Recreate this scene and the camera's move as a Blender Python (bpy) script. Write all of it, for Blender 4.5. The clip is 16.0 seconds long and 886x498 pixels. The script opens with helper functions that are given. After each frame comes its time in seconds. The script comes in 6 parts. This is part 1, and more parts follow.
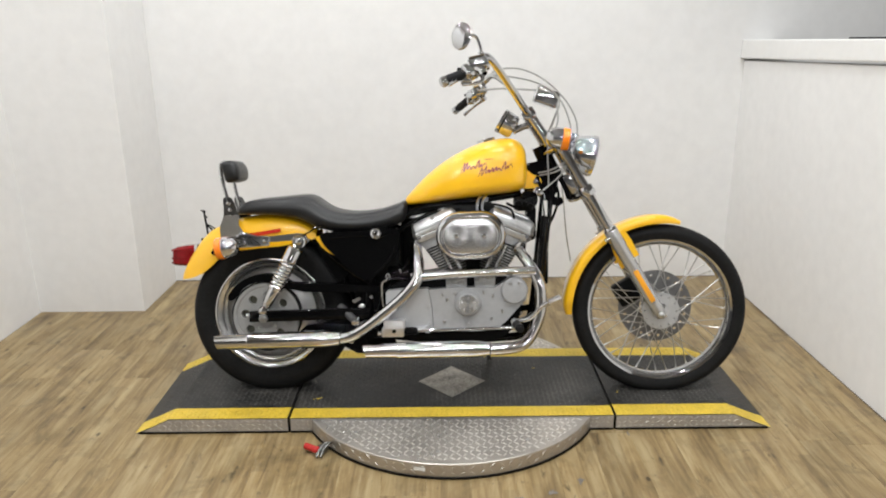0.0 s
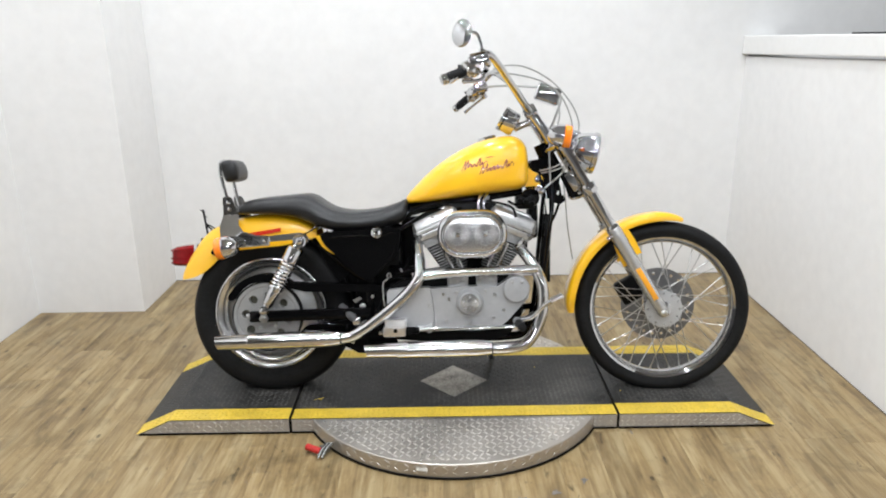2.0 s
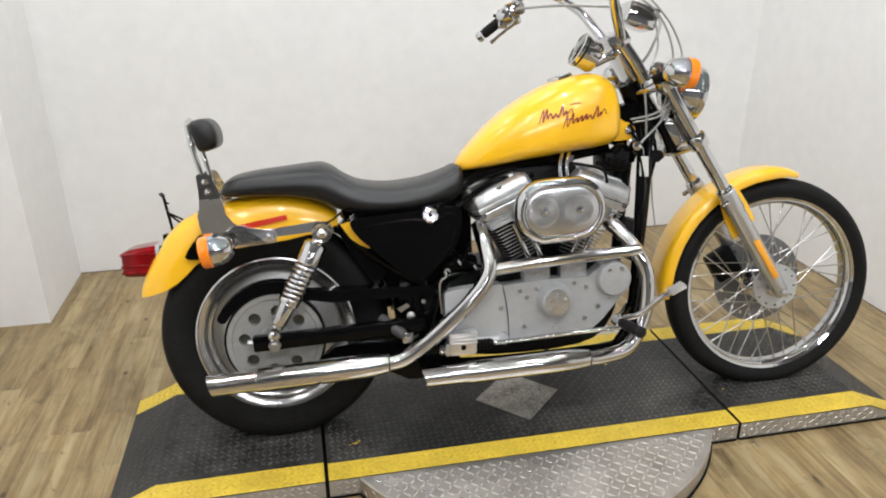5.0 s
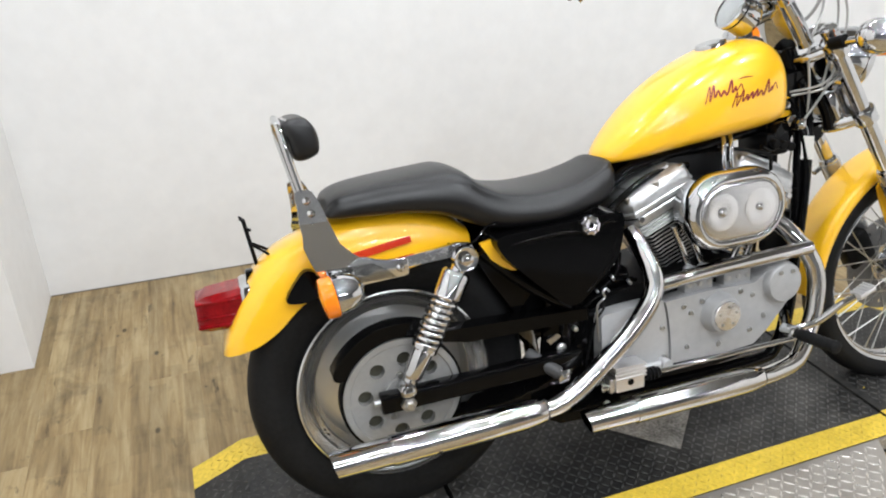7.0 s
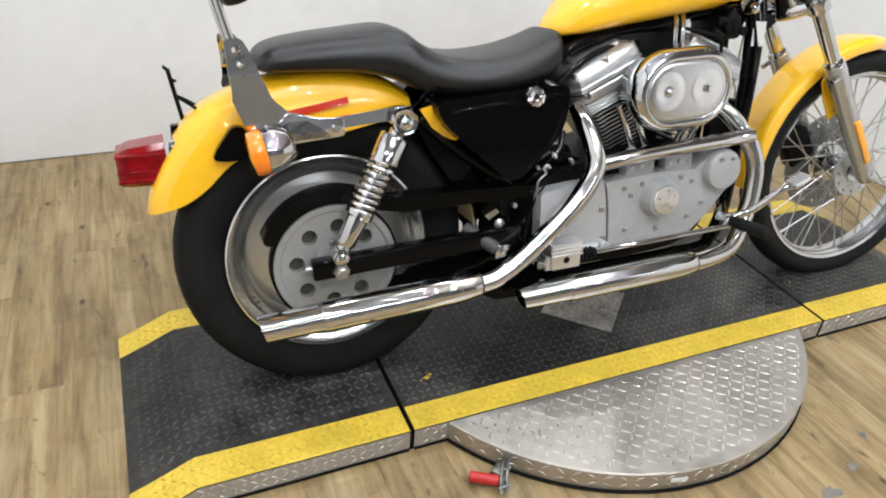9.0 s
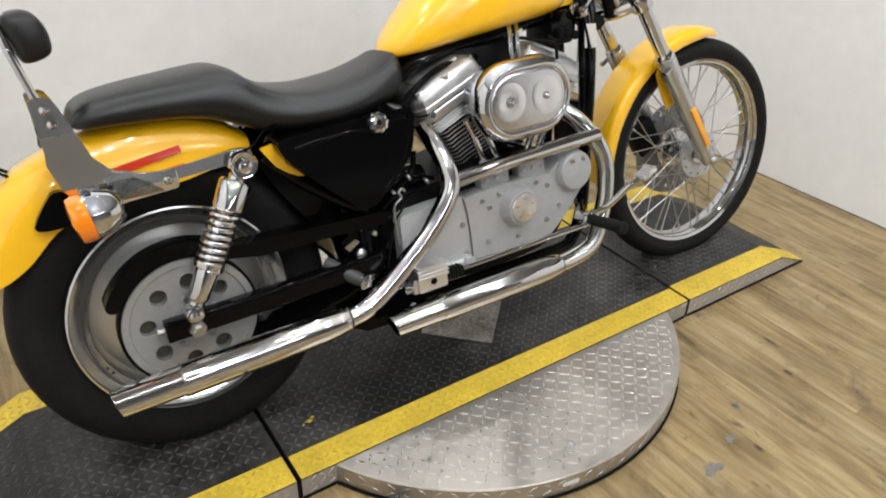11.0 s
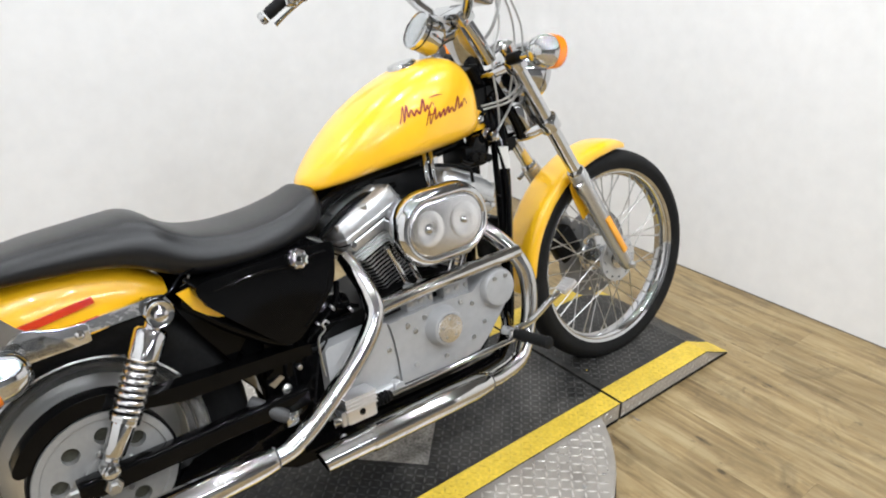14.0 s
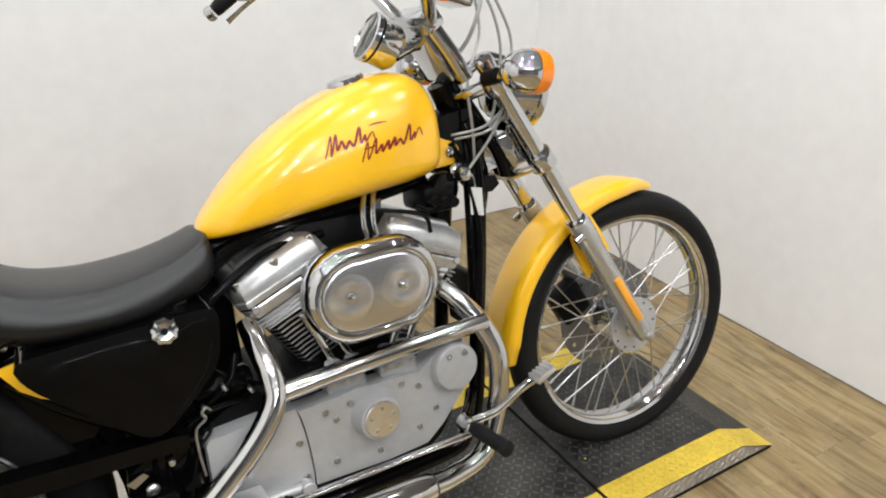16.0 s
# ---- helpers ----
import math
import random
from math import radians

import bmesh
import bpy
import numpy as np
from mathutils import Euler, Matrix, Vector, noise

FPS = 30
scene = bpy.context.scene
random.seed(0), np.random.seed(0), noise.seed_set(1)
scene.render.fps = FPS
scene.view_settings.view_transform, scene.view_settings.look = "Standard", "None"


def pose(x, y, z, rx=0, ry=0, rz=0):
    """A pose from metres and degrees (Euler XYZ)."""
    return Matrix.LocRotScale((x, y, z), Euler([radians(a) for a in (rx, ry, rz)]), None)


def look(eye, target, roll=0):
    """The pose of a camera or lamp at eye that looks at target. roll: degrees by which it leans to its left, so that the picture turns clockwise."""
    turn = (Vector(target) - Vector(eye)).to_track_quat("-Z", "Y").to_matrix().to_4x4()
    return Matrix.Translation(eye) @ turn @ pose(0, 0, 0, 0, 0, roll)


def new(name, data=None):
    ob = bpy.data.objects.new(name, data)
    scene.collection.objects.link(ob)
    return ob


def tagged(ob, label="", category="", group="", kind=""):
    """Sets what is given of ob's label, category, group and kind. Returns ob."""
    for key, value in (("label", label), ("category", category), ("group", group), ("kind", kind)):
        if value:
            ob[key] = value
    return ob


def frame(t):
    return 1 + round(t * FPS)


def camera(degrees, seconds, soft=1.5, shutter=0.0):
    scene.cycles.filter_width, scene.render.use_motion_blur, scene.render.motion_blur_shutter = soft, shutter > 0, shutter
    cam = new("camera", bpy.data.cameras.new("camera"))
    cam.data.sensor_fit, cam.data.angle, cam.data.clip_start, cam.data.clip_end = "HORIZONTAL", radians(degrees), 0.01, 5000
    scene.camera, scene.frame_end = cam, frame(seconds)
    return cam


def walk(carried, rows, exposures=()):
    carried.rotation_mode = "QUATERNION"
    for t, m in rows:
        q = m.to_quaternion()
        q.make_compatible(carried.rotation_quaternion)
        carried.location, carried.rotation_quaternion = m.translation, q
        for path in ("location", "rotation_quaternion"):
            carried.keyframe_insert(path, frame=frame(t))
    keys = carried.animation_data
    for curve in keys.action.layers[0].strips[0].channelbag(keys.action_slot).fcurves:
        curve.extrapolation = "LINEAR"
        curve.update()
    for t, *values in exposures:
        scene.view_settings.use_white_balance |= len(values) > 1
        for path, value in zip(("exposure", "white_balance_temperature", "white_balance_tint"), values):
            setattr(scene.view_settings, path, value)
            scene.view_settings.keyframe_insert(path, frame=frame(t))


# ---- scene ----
cam = camera(63.0, 16.0, 2.0)
PATH = [
    (0, (-0.078, -2.699, 1.465), (-0.074, -0.786, 0.88), -0.5),
    (0.5, (-0.081, -2.696, 1.464), (-0.084, -0.783, 0.88), -0.7),
    (1, (-0.087, -2.694, 1.463), (-0.09, -0.78, 0.883), -0.7),
    (1.5, (-0.083, -2.691, 1.456), (-0.087, -0.778, 0.873), -0.7),
    (2, (-0.083, -2.68, 1.464), (-0.079, -0.77, 0.873), -0.8),
    (2.5, (-0.087, -2.66, 1.464), (-0.061, -0.756, 0.853), -0.1),
    (3, (-0.133, -2.61, 1.455), (-0.086, -0.71, 0.832), 1.5),
    (3.2, (-0.163, -2.575, 1.453), (-0.134, -0.677, 0.822), 0.6),
    (5.3, (-0.726, -1.719, 1.383), (-0.342, 0.071, 0.578), -0.2),
    (5.5, (-0.76, -1.621, 1.391), (-0.469, 0.174, 0.558), -1.5),
    (6, (-0.903, -1.392, 1.387), (-0.57, 0.381, 0.524), -2.0),
    (6.5, (-1.073, -1.314, 1.398), (-0.461, 0.383, 0.534), -2.1),
    (7, (-1.124, -1.284, 1.37), (-0.505, 0.399, 0.486), -0.4),
    (7.5, (-1.119, -1.295, 1.328), (-0.531, 0.367, 0.384), -0.1),
    (8, (-1.115, -1.305, 1.283), (-0.485, 0.285, 0.246), 2.6),
    (8.2, (-1.113, -1.314, 1.264), (-0.473, 0.254, 0.201), 3.2),
    (10.3, (-1.054, -1.282, 1.26), (-0.182, 0.152, 0.172), 3.6),
    (10.5, (-1.04, -1.294, 1.266), (-0.148, 0.123, 0.171), 3.1),
    (11, (-1.011, -1.29, 1.287), (-0.045, 0.11, 0.234), 1.7),
    (11.5, (-0.989, -1.3, 1.312), (0.039, 0.098, 0.319), 0.8),
    (12, (-0.966, -1.305, 1.329), (0.107, 0.081, 0.366), -0.2),
    (12.5, (-0.958, -1.304, 1.35), (0.132, 0.109, 0.447), -0.0),
    (13, (-0.954, -1.302, 1.367), (0.152, 0.116, 0.492), -0.1),
    (13.5, (-0.957, -1.291, 1.373), (0.17, 0.122, 0.517), 0.6),
    (14, (-0.956, -1.291, 1.377), (0.195, 0.109, 0.533), 0.7),
    (14.5, (-0.953, -1.299, 1.378), (0.209, 0.088, 0.526), 2.3),
    (15, (-0.861, -1.272, 1.375), (0.259, 0.119, 0.474), -0.5),
    (15.5, (-0.637, -1.211, 1.359), (0.382, 0.284, 0.507), 0.4),
    (16, (-0.477, -1.123, 1.357), (0.484, 0.399, 0.486), 1.5),
]
EXPOSURES = [(0.0, -0.4, 6540, 10), (1.0, -0.36, 6500, 10), (1.5, -0.28, 6330, 10), (2.5, -0.21, 6230, 10), (3.2, -0.21, 6230, 10), (5.3, -0.36, 6450, 10), (6.0, -0.34, 6420, 10), (6.5, -0.24, 6350, 10), (7.0, -0.15, 6250, 10), (8.2, -0.08, 6200, 10), (10.3, -0.39, 6470, 10), (11.0, -0.39, 6480, 10), (11.5, -0.24, 6400, 10), (12.0, -0.14, 6200, 10), (14.0, -0.14, 6220, 10), (14.5, -0.19, 6350, 10), (15.0, -0.24, 6450, 10), (16.0, -0.34, 6500, 10)]
walk(cam, [(t, look(eye, target, roll)) for t, eye, target, roll in PATH], EXPOSURES)

# ---- world and lights ----
world = bpy.data.worlds.new("world")
scene.world = world
world.use_nodes = True
world.node_tree.nodes["Background"].inputs[0].default_value = (0.9, 0.95, 1.0, 1)
world.node_tree.nodes["Background"].inputs[1].default_value = 0.02

CEIL = 3.3


def strip_lamp(x, y, lx, ly, power, rz=0, z=CEIL - 0.09):
    la = bpy.data.lights.new("ceiling_strip_lamp", "AREA")
    la.shape, la.size, la.size_y, la.energy = "RECTANGLE", lx, ly, power
    la.color = (0.965, 0.985, 1.0)
    ob = new("ceiling_strip_lamp", la)
    ob.matrix_basis = pose(x, y, z, 0, 0, rz)
    return ob


def round_lamp(x, y, power, width=0.065):
    ob = strip_lamp(x, y, width, width, power)
    ob.data.shape = "DISK"
    return ob


# round lamps over the bay
for sx, sy in [(-1.35, 0.78), (-0.3, 0.8), (0.85, 0.78), (-1.75, -0.5), (0.1, -0.45), (1.3, -0.5), (-0.7, -1.45), (0.65, -1.5), (-1.65, -2.7), (-0.4, -2.75), (0.95, -2.7), (1.5, -1.9)]:
    round_lamp(sx, sy, 17.2)
# a cluster of four small ones and a few singles
for sx, sy in [(-1.15, -1.95), (-0.95, -1.95), (-1.15, -2.15), (-0.95, -2.15), (-0.1, -1.6), (0.3, -2.0), (0.2, -3.2), (-0.5, -3.4)]:
    round_lamp(sx, sy, 5, 0.05)
# long strips and lamps farther back in the showroom
for sy in (-5.5, -5.85, -6.2):
    strip_lamp(0.2, sy, 2.6, 0.07, 34)
for sx, sy in [(-3.6, -3.2), (-4.4, -5.6), (-2.2, -4.4), (2.6, -4.4), (3.4, -2.2), (3.9, -6.0)]:
    round_lamp(sx, sy, 15)

# ---- materials ----


def nodes_of(m):
    m.use_nodes = True
    t = m.node_tree
    return t, t.nodes["Principled BSDF"]


def add(t, kind, **kw):
    n = t.nodes.new(kind)
    for k, v in kw.items():
        n.inputs[k].default_value = v
    return n


def material(name, colour, rough=0.5, metal=0.0, vary=0.0, scale=6.0, bump=0.0, bump_scale=60.0, coat=0.0, rough_vary=0.0, stretch=(1, 1, 1), spec=0.5):
    """Base colour with two scales of noise, uneven gloss and fine relief."""
    m = bpy.data.materials.new(name)
    t, b = nodes_of(m)
    b.inputs["Base Color"].default_value = (*colour, 1)
    b.inputs["Roughness"].default_value = rough
    b.inputs["Metallic"].default_value = metal
    b.inputs["Specular IOR Level"].default_value = spec
    if coat:
        b.inputs["Coat Weight"].default_value = coat
        b.inputs["Coat Roughness"].default_value = 0.04
    co = add(t, "ShaderNodeTexCoord")
    mp = add(t, "ShaderNodeMapping", Scale=stretch)
    t.links.new(co.outputs["Object"], mp.inputs[0])
    if vary or rough_vary:
        n1 = add(t, "ShaderNodeTexNoise", Scale=scale, Detail=5.0)
        n2 = add(t, "ShaderNodeTexNoise", Scale=scale * 9, Detail=4.0)
        for n in (n1, n2):
            t.links.new(mp.outputs[0], n.inputs[0])
        mix = add(t, "ShaderNodeMath")
        mix.operation = "ADD"
        t.links.new(n1.outputs[0], mix.inputs[0])
        t.links.new(n2.outputs[0], mix.inputs[1])
        if vary:
            r = add(t, "ShaderNodeMapRange")
            r.inputs[1].default_value, r.inputs[2].default_value = 0.65, 1.35
            r.inputs[3].default_value, r.inputs[4].default_value = 1 - vary, 1 + vary
            t.links.new(mix.outputs[0], r.inputs[0])
            mul = t.nodes.new("ShaderNodeVectorMath")
            mul.operation = "SCALE"
            mul.inputs[0].default_value = colour
            t.links.new(r.outputs[0], mul.inputs["Scale"])
            t.links.new(mul.outputs[0], b.inputs["Base Color"])
        if rough_vary:
            r2 = add(t, "ShaderNodeMapRange")
            r2.inputs[1].default_value, r2.inputs[2].default_value = 0.65, 1.35
            r2.inputs[3].default_value, r2.inputs[4].default_value = max(rough - rough_vary, 0.02), rough + rough_vary
            t.links.new(mix.outputs[0], r2.inputs[0])
            t.links.new(r2.outputs[0], b.inputs["Roughness"])
    if bump:
        n3 = add(t, "ShaderNodeTexNoise", Scale=bump_scale, Detail=3.0)
        t.links.new(mp.outputs[0], n3.inputs[0])
        bp = add(t, "ShaderNodeBump", Strength=bump, Distance=0.002)
        t.links.new(n3.outputs[0], bp.inputs["Height"])
        t.links.new(bp.outputs[0], b.inputs["Normal"])
    return m


CHROME = material("chrome", (0.6, 0.605, 0.615), 0.05, 1.0, rough_vary=0.02, scale=20)
STAMPED = material("stamped_chrome_plate", (0.78, 0.785, 0.795), 0.06, 1.0, rough_vary=0.02, scale=20, bump=0.8, bump_scale=22)
SPRING = material("bright_spring_chrome", (0.82, 0.82, 0.83), 0.2, 1.0, rough_vary=0.04, scale=30)
RIM = material("polished_rim_alloy", (0.68, 0.68, 0.675), 0.2, 0.95, vary=0.04, scale=6, rough_vary=0.06)
ALU = material("polished_aluminium", (0.82, 0.82, 0.83), 0.3, 1.0, vary=0.05, scale=15, bump=0.05, bump_scale=300)
CAST = material("silver_engine_paint", (0.47, 0.472, 0.475), 0.36, 0.35, vary=0.05, bump=0.15, bump_scale=400, scale=10)
GEARP = material("grey_cast_cover", (0.40, 0.402, 0.405), 0.36, 0.3, vary=0.08, bump=0.12, bump_scale=400, scale=6)
ROCKER = material("satin_cast_aluminium", (0.58, 0.585, 0.59), 0.37, 0.85, vary=0.18, bump=0.2, bump_scale=140, scale=9, rough_vary=0.12)
PULLEY = material("grey_pulley_paint", (0.32, 0.318, 0.31), 0.38, 0.35, vary=0.08, scale=10)
FORKLEG = material("satin_fork_alloy", (0.5, 0.5, 0.495), 0.27, 0.72, vary=0.06, scale=10, bump=0.05, bump_scale=200)
PEG = material("grey_peg_rubber", (0.045, 0.045, 0.046), 0.55, vary=0.25, scale=30, bump=0.2, bump_scale=250)
EXHAUST = material("exhaust_chrome", (0.62, 0.615, 0.61), 0.085, 1.0, rough_vary=0.03, scale=14)
# dark olive that holds the shaded look inside the pulley holes
SHADED = material("shaded_hole_olive", (0.07, 0.068, 0.05), 0.5, 0.3, vary=0.3, scale=20)
POLISHED = material("polished_wheel_alloy", (0.68, 0.68, 0.675), 0.33, 0.92, vary=0.03, scale=4)
BRUSHED = material("brushed_aluminium", (0.78, 0.78, 0.8), 0.34, 1.0, vary=0.06, scale=8, stretch=(1, 1, 12))
YELLOW = material("yellow_paint", (0.93, 0.51, 0.008), 0.3, 0.0, coat=1.0, vary=0.02, scale=4)
BLACK = material("gloss_black_paint", (0.002, 0.002, 0.0022), 0.05, 0.0, spec=0.14, rough_vary=0.02, scale=25)
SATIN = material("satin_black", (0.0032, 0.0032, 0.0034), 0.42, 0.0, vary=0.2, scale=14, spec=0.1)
RUBBER = material("tyre_rubber", (0.008, 0.008, 0.0082), 0.62, 0.0, vary=0.4, bump=0.2, bump_scale=300, scale=12, spec=0.16)
VINYL = material("black_seat_vinyl", (0.0055, 0.0055, 0.006), 0.34, 0.0, vary=0.15, bump=0.25, bump_scale=500, scale=10, spec=0.45)
AMBER = material("amber_lens", (0.95, 0.24, 0.006), 0.12, 0.0, coat=1.0)
REDLENS = material("red_lens", (0.2, 0.003, 0.005), 0.14, 0.0, vary=0.5, scale=45, spec=0.3)
REFLECTOR = material("amber_reflector", (0.85, 0.36, 0.02), 0.25, 0.0, coat=0.8)
REDREF = material("red_reflector", (0.55, 0.03, 0.015), 0.2, 0.0, coat=0.8)
SCRIPT = material("red_script_paint", (0.22, 0.009, 0.006), 0.35, 0.0, coat=0.5)
CABLE = material("clear_coated_cable", (0.36, 0.36, 0.345), 0.3, 0.35, vary=0.1, scale=40)
PAPER = material("white_paper_tag", (0.8, 0.79, 0.75), 0.7, vary=0.04, scale=30)
REDGRIP = material("red_plastic_grip", (0.42, 0.016, 0.012), 0.45, vary=0.3, scale=50)
SPOKE = material("satin_steel_spoke", (0.5, 0.5, 0.49), 0.3, 1.0, vary=0.08, scale=30)
ZINC = material("zinc_steel", (0.5, 0.5, 0.49), 0.3, 1.0, vary=0.12, scale=30)
WALL = material("white_wall_paint", (0.8, 0.795, 0.785), 0.75, vary=0.04, scale=1.7, bump=0.1, bump_scale=120)
TRIMW = material("white_trim_paint", (0.78, 0.775, 0.76), 0.5, vary=0.03, scale=3)
CEILM = material("ceiling_paint", (0.28, 0.268, 0.25), 0.85, vary=0.05, scale=2)
DARKWALL = material("grey_showroom_wall", (0.24, 0.237, 0.23), 0.7, vary=0.2, scale=1.2)
PLATE_YELLOW = material("worn_yellow_line_paint", (0.62, 0.44, 0.045), 0.45, 0.0, vary=0.25, scale=11, bump=0.15, bump_scale=200)
TREAD_YELLOW = material("dirty_yellow_tread_tops", (0.57, 0.395, 0.038), 0.42, 0.0, vary=0.35, scale=9)
PLATE_BARE = material("bare_tread_plate", (0.5, 0.465, 0.42), 0.42, 0.85, vary=0.1, scale=4, rough_vary=0.1, bump=0.1, bump_scale=80)
SKIRT = material("dull_skirt_plate", (0.42, 0.395, 0.36), 0.46, 0.5, vary=0.15, scale=8, rough_vary=0.08, bump=0.1, bump_scale=80)
TREAD_BARE = material("worn_bright_tread_tops", (0.74, 0.71, 0.67), 0.3, 0.85, vary=0.25, scale=6, rough_vary=0.1)
TREAD_SIDE = material("dull_tread_tops", (0.52, 0.495, 0.46), 0.44, 0.85, vary=0.35, scale=14, rough_vary=0.1)


def deck_material(name, paint, dust, spec):
    """Black deck paint, scuffed through and dusted in patches of two sizes."""
    m = material(name, paint, 0.45, 0.0, bump=0.25, bump_scale=150, spec=spec)
    t, b = nodes_of(m)
    co = add(t, "ShaderNodeTexCoord")
    big = add(t, "ShaderNodeTexNoise", Scale=3.6, Detail=6.0, Roughness=0.65)
    small = add(t, "ShaderNodeTexNoise", Scale=46.0, Detail=4.0, Roughness=0.7)
    for n in (big, small):
        t.links.new(co.outputs["Object"], n.inputs[0])
    wear = add(t, "ShaderNodeMath")
    wear.operation = "MULTIPLY_ADD"
    wear.inputs[1].default_value = 0.55
    t.links.new(small.outputs[0], wear.inputs[0])
    t.links.new(big.outputs[0], wear.inputs[2])
    amount = add(t, "ShaderNodeMapRange")
    amount.inputs[1].default_value, amount.inputs[2].default_value = 0.7, 1.02
    t.links.new(wear.outputs[0], amount.inputs[0])
    mix = t.nodes.new("ShaderNodeMix")
    mix.data_type = "RGBA"
    mix.inputs[6].default_value, mix.inputs[7].default_value = (*paint, 1), (*dust, 1)
    t.links.new(amount.outputs[0], mix.inputs[0])
    t.links.new(mix.outputs[2], b.inputs["Base Color"])
    gloss = add(t, "ShaderNodeMapRange")
    gloss.inputs[3].default_value, gloss.inputs[4].default_value = 0.36, 0.62
    t.links.new(amount.outputs[0], gloss.inputs[0])
    t.links.new(gloss.outputs[0], b.inputs["Roughness"])
    return m


PLATE_BLACK = deck_material("worn_black_tread_paint", (0.014, 0.0138, 0.0135), (0.068, 0.064, 0.058), 0.3)
TREAD_BLACK = deck_material("worn_tread_tops", (0.036, 0.0355, 0.0345), (0.145, 0.14, 0.13), 0.4)
PLATE_DIAMOND = material("scuffed_bare_steel", (0.36, 0.34, 0.31), 0.5, 0.7, vary=0.75, scale=16, rough_vary=0.15, bump=0.3, bump_scale=90)


def spun_material(name, colour, rough):
    """Turned metal: gloss drawn out round the axis y."""
    m = material(name, colour, rough, 1.0, vary=0.05, scale=20)
    t, b = nodes_of(m)
    b.inputs["Anisotropic"].default_value = 0.85
    tan = t.nodes.new("ShaderNodeTangent")
    tan.direction_type, tan.axis = "RADIAL", "Y"
    t.links.new(tan.outputs[0], b.inputs["Tangent"])
    return m


SPUN = spun_material("spun_aluminium", (0.82, 0.82, 0.83), 0.22)
SATIN_CHROME = material("satin_chrome_insert", (0.64, 0.64, 0.65), 0.24, 1.0, vary=0.06, scale=9)


def glass_material(name):
    m = bpy.data.materials.new(name)
    t, b = nodes_of(m)
    b.inputs["Base Color"].default_value = (0.95, 0.97, 0.97, 1)
    b.inputs["Roughness"].default_value = 0.03
    b.inputs["Transmission Weight"].default_value = 1.0
    b.inputs["IOR"].default_value = 1.45
    return m


GLASS = glass_material("clear_glass")


def plank_material():
    """Vinyl wood: long grain, darker streaks, each board of its own tone."""
    m = bpy.data.materials.new("wood_look_vinyl")
    t, b = nodes_of(m)
    co = add(t, "ShaderNodeTexCoord")
    info = t.nodes.new("ShaderNodeObjectInfo")
    shift = t.nodes.new("ShaderNodeVectorMath")
    shift.operation = "MULTIPLY_ADD"
    shift.inputs[1].default_value = (1, 1, 1)
    comb = t.nodes.new("ShaderNodeCombineXYZ")
    mul = add(t, "ShaderNodeMath")
    mul.operation, mul.inputs[1].default_value = "MULTIPLY", 37.0
    t.links.new(info.outputs["Random"], mul.inputs[0])
    t.links.new(mul.outputs[0], comb.inputs[0])
    t.links.new(mul.outputs[0], comb.inputs[1])
    t.links.new(co.outputs["Object"], shift.inputs[0])
    t.links.new(comb.outputs[0], shift.inputs[2])
    grains = []
    for sc, st in ((1.0, (46, 3.4, 1)), (1.0, (13, 2.6, 1)), (1.0, (130, 6, 1)), (1.0, (24, 11, 1))):
        mp = add(t, "ShaderNodeMapping", Scale=st)
        n = add(t, "ShaderNodeTexNoise", Scale=sc, Detail=6.0, Roughness=0.6)
        n.inputs["Distortion"].default_value = 0.6
        t.links.new(shift.outputs[0], mp.inputs[0])
        t.links.new(mp.outputs[0], n.inputs[0])
        grains.append(n)
    s1 = add(t, "ShaderNodeMath")
    s1.operation = "ADD"
    t.links.new(grains[0].outputs[0], s1.inputs[0])
    t.links.new(grains[1].outputs[0], s1.inputs[1])
    half = add(t, "ShaderNodeMath")
    half.operation, half.inputs[1].default_value = "MULTIPLY", 0.5
    t.links.new(s1.outputs[0], half.inputs[0])
    ramp = t.nodes.new("ShaderNodeValToRGB")
    el = ramp.color_ramp.elements
    el[0].position, el[0].color = 0.34, (0.12, 0.078, 0.035, 1)
    el[1].position, el[1].color = 0.64, (0.36, 0.28, 0.15, 1)
    mid = el.new(0.48)
    mid.color = (0.245, 0.172, 0.078, 1)
    t.links.new(half.outputs[0], ramp.inputs[0])
    knot = add(t, "ShaderNodeMapRange")
    knot.inputs[1].default_value, knot.inputs[2].default_value = 0.62, 0.72
    knot.inputs[3].default_value, knot.inputs[4].default_value = 1.0, 0.42
    t.links.new(grains[3].outputs[0], knot.inputs[0])
    speck = t.nodes.new("ShaderNodeVectorMath")
    speck.operation = "SCALE"
    t.links.new(ramp.outputs[0], speck.inputs[0])
    t.links.new(knot.outputs[0], speck.inputs["Scale"])
    # each board is printed with three narrow staves, cut at uneven lengths
    cut = t.nodes.new("ShaderNodeSeparateXYZ")
    t.links.new(co.outputs["Object"], cut.inputs[0])

    def step(a, op, b=None):
        n = add(t, "ShaderNodeMath")
        n.operation = op
        for k, v in ((0, a), (1, b)):
            if isinstance(v, (int, float)):
                n.inputs[k].default_value = v
            elif v is not None:
                t.links.new(v, n.inputs[k])
        return n.outputs[0]

    stave = step(step(cut.outputs[0], "MULTIPLY", 1 / 0.0507), "FLOOR")
    lane = step(step(stave, "MULTIPLY", 7.31), "ADD", mul.outputs[0])
    lane_noise = t.nodes.new("ShaderNodeTexWhiteNoise")
    lane_noise.noise_dimensions = "1D"
    t.links.new(lane, lane_noise.inputs["W"])
    piece = step(step(step(cut.outputs[1], "MULTIPLY", 1 / 0.47), "ADD", step(lane_noise.outputs[0], "MULTIPLY", 5.0)), "FLOOR")
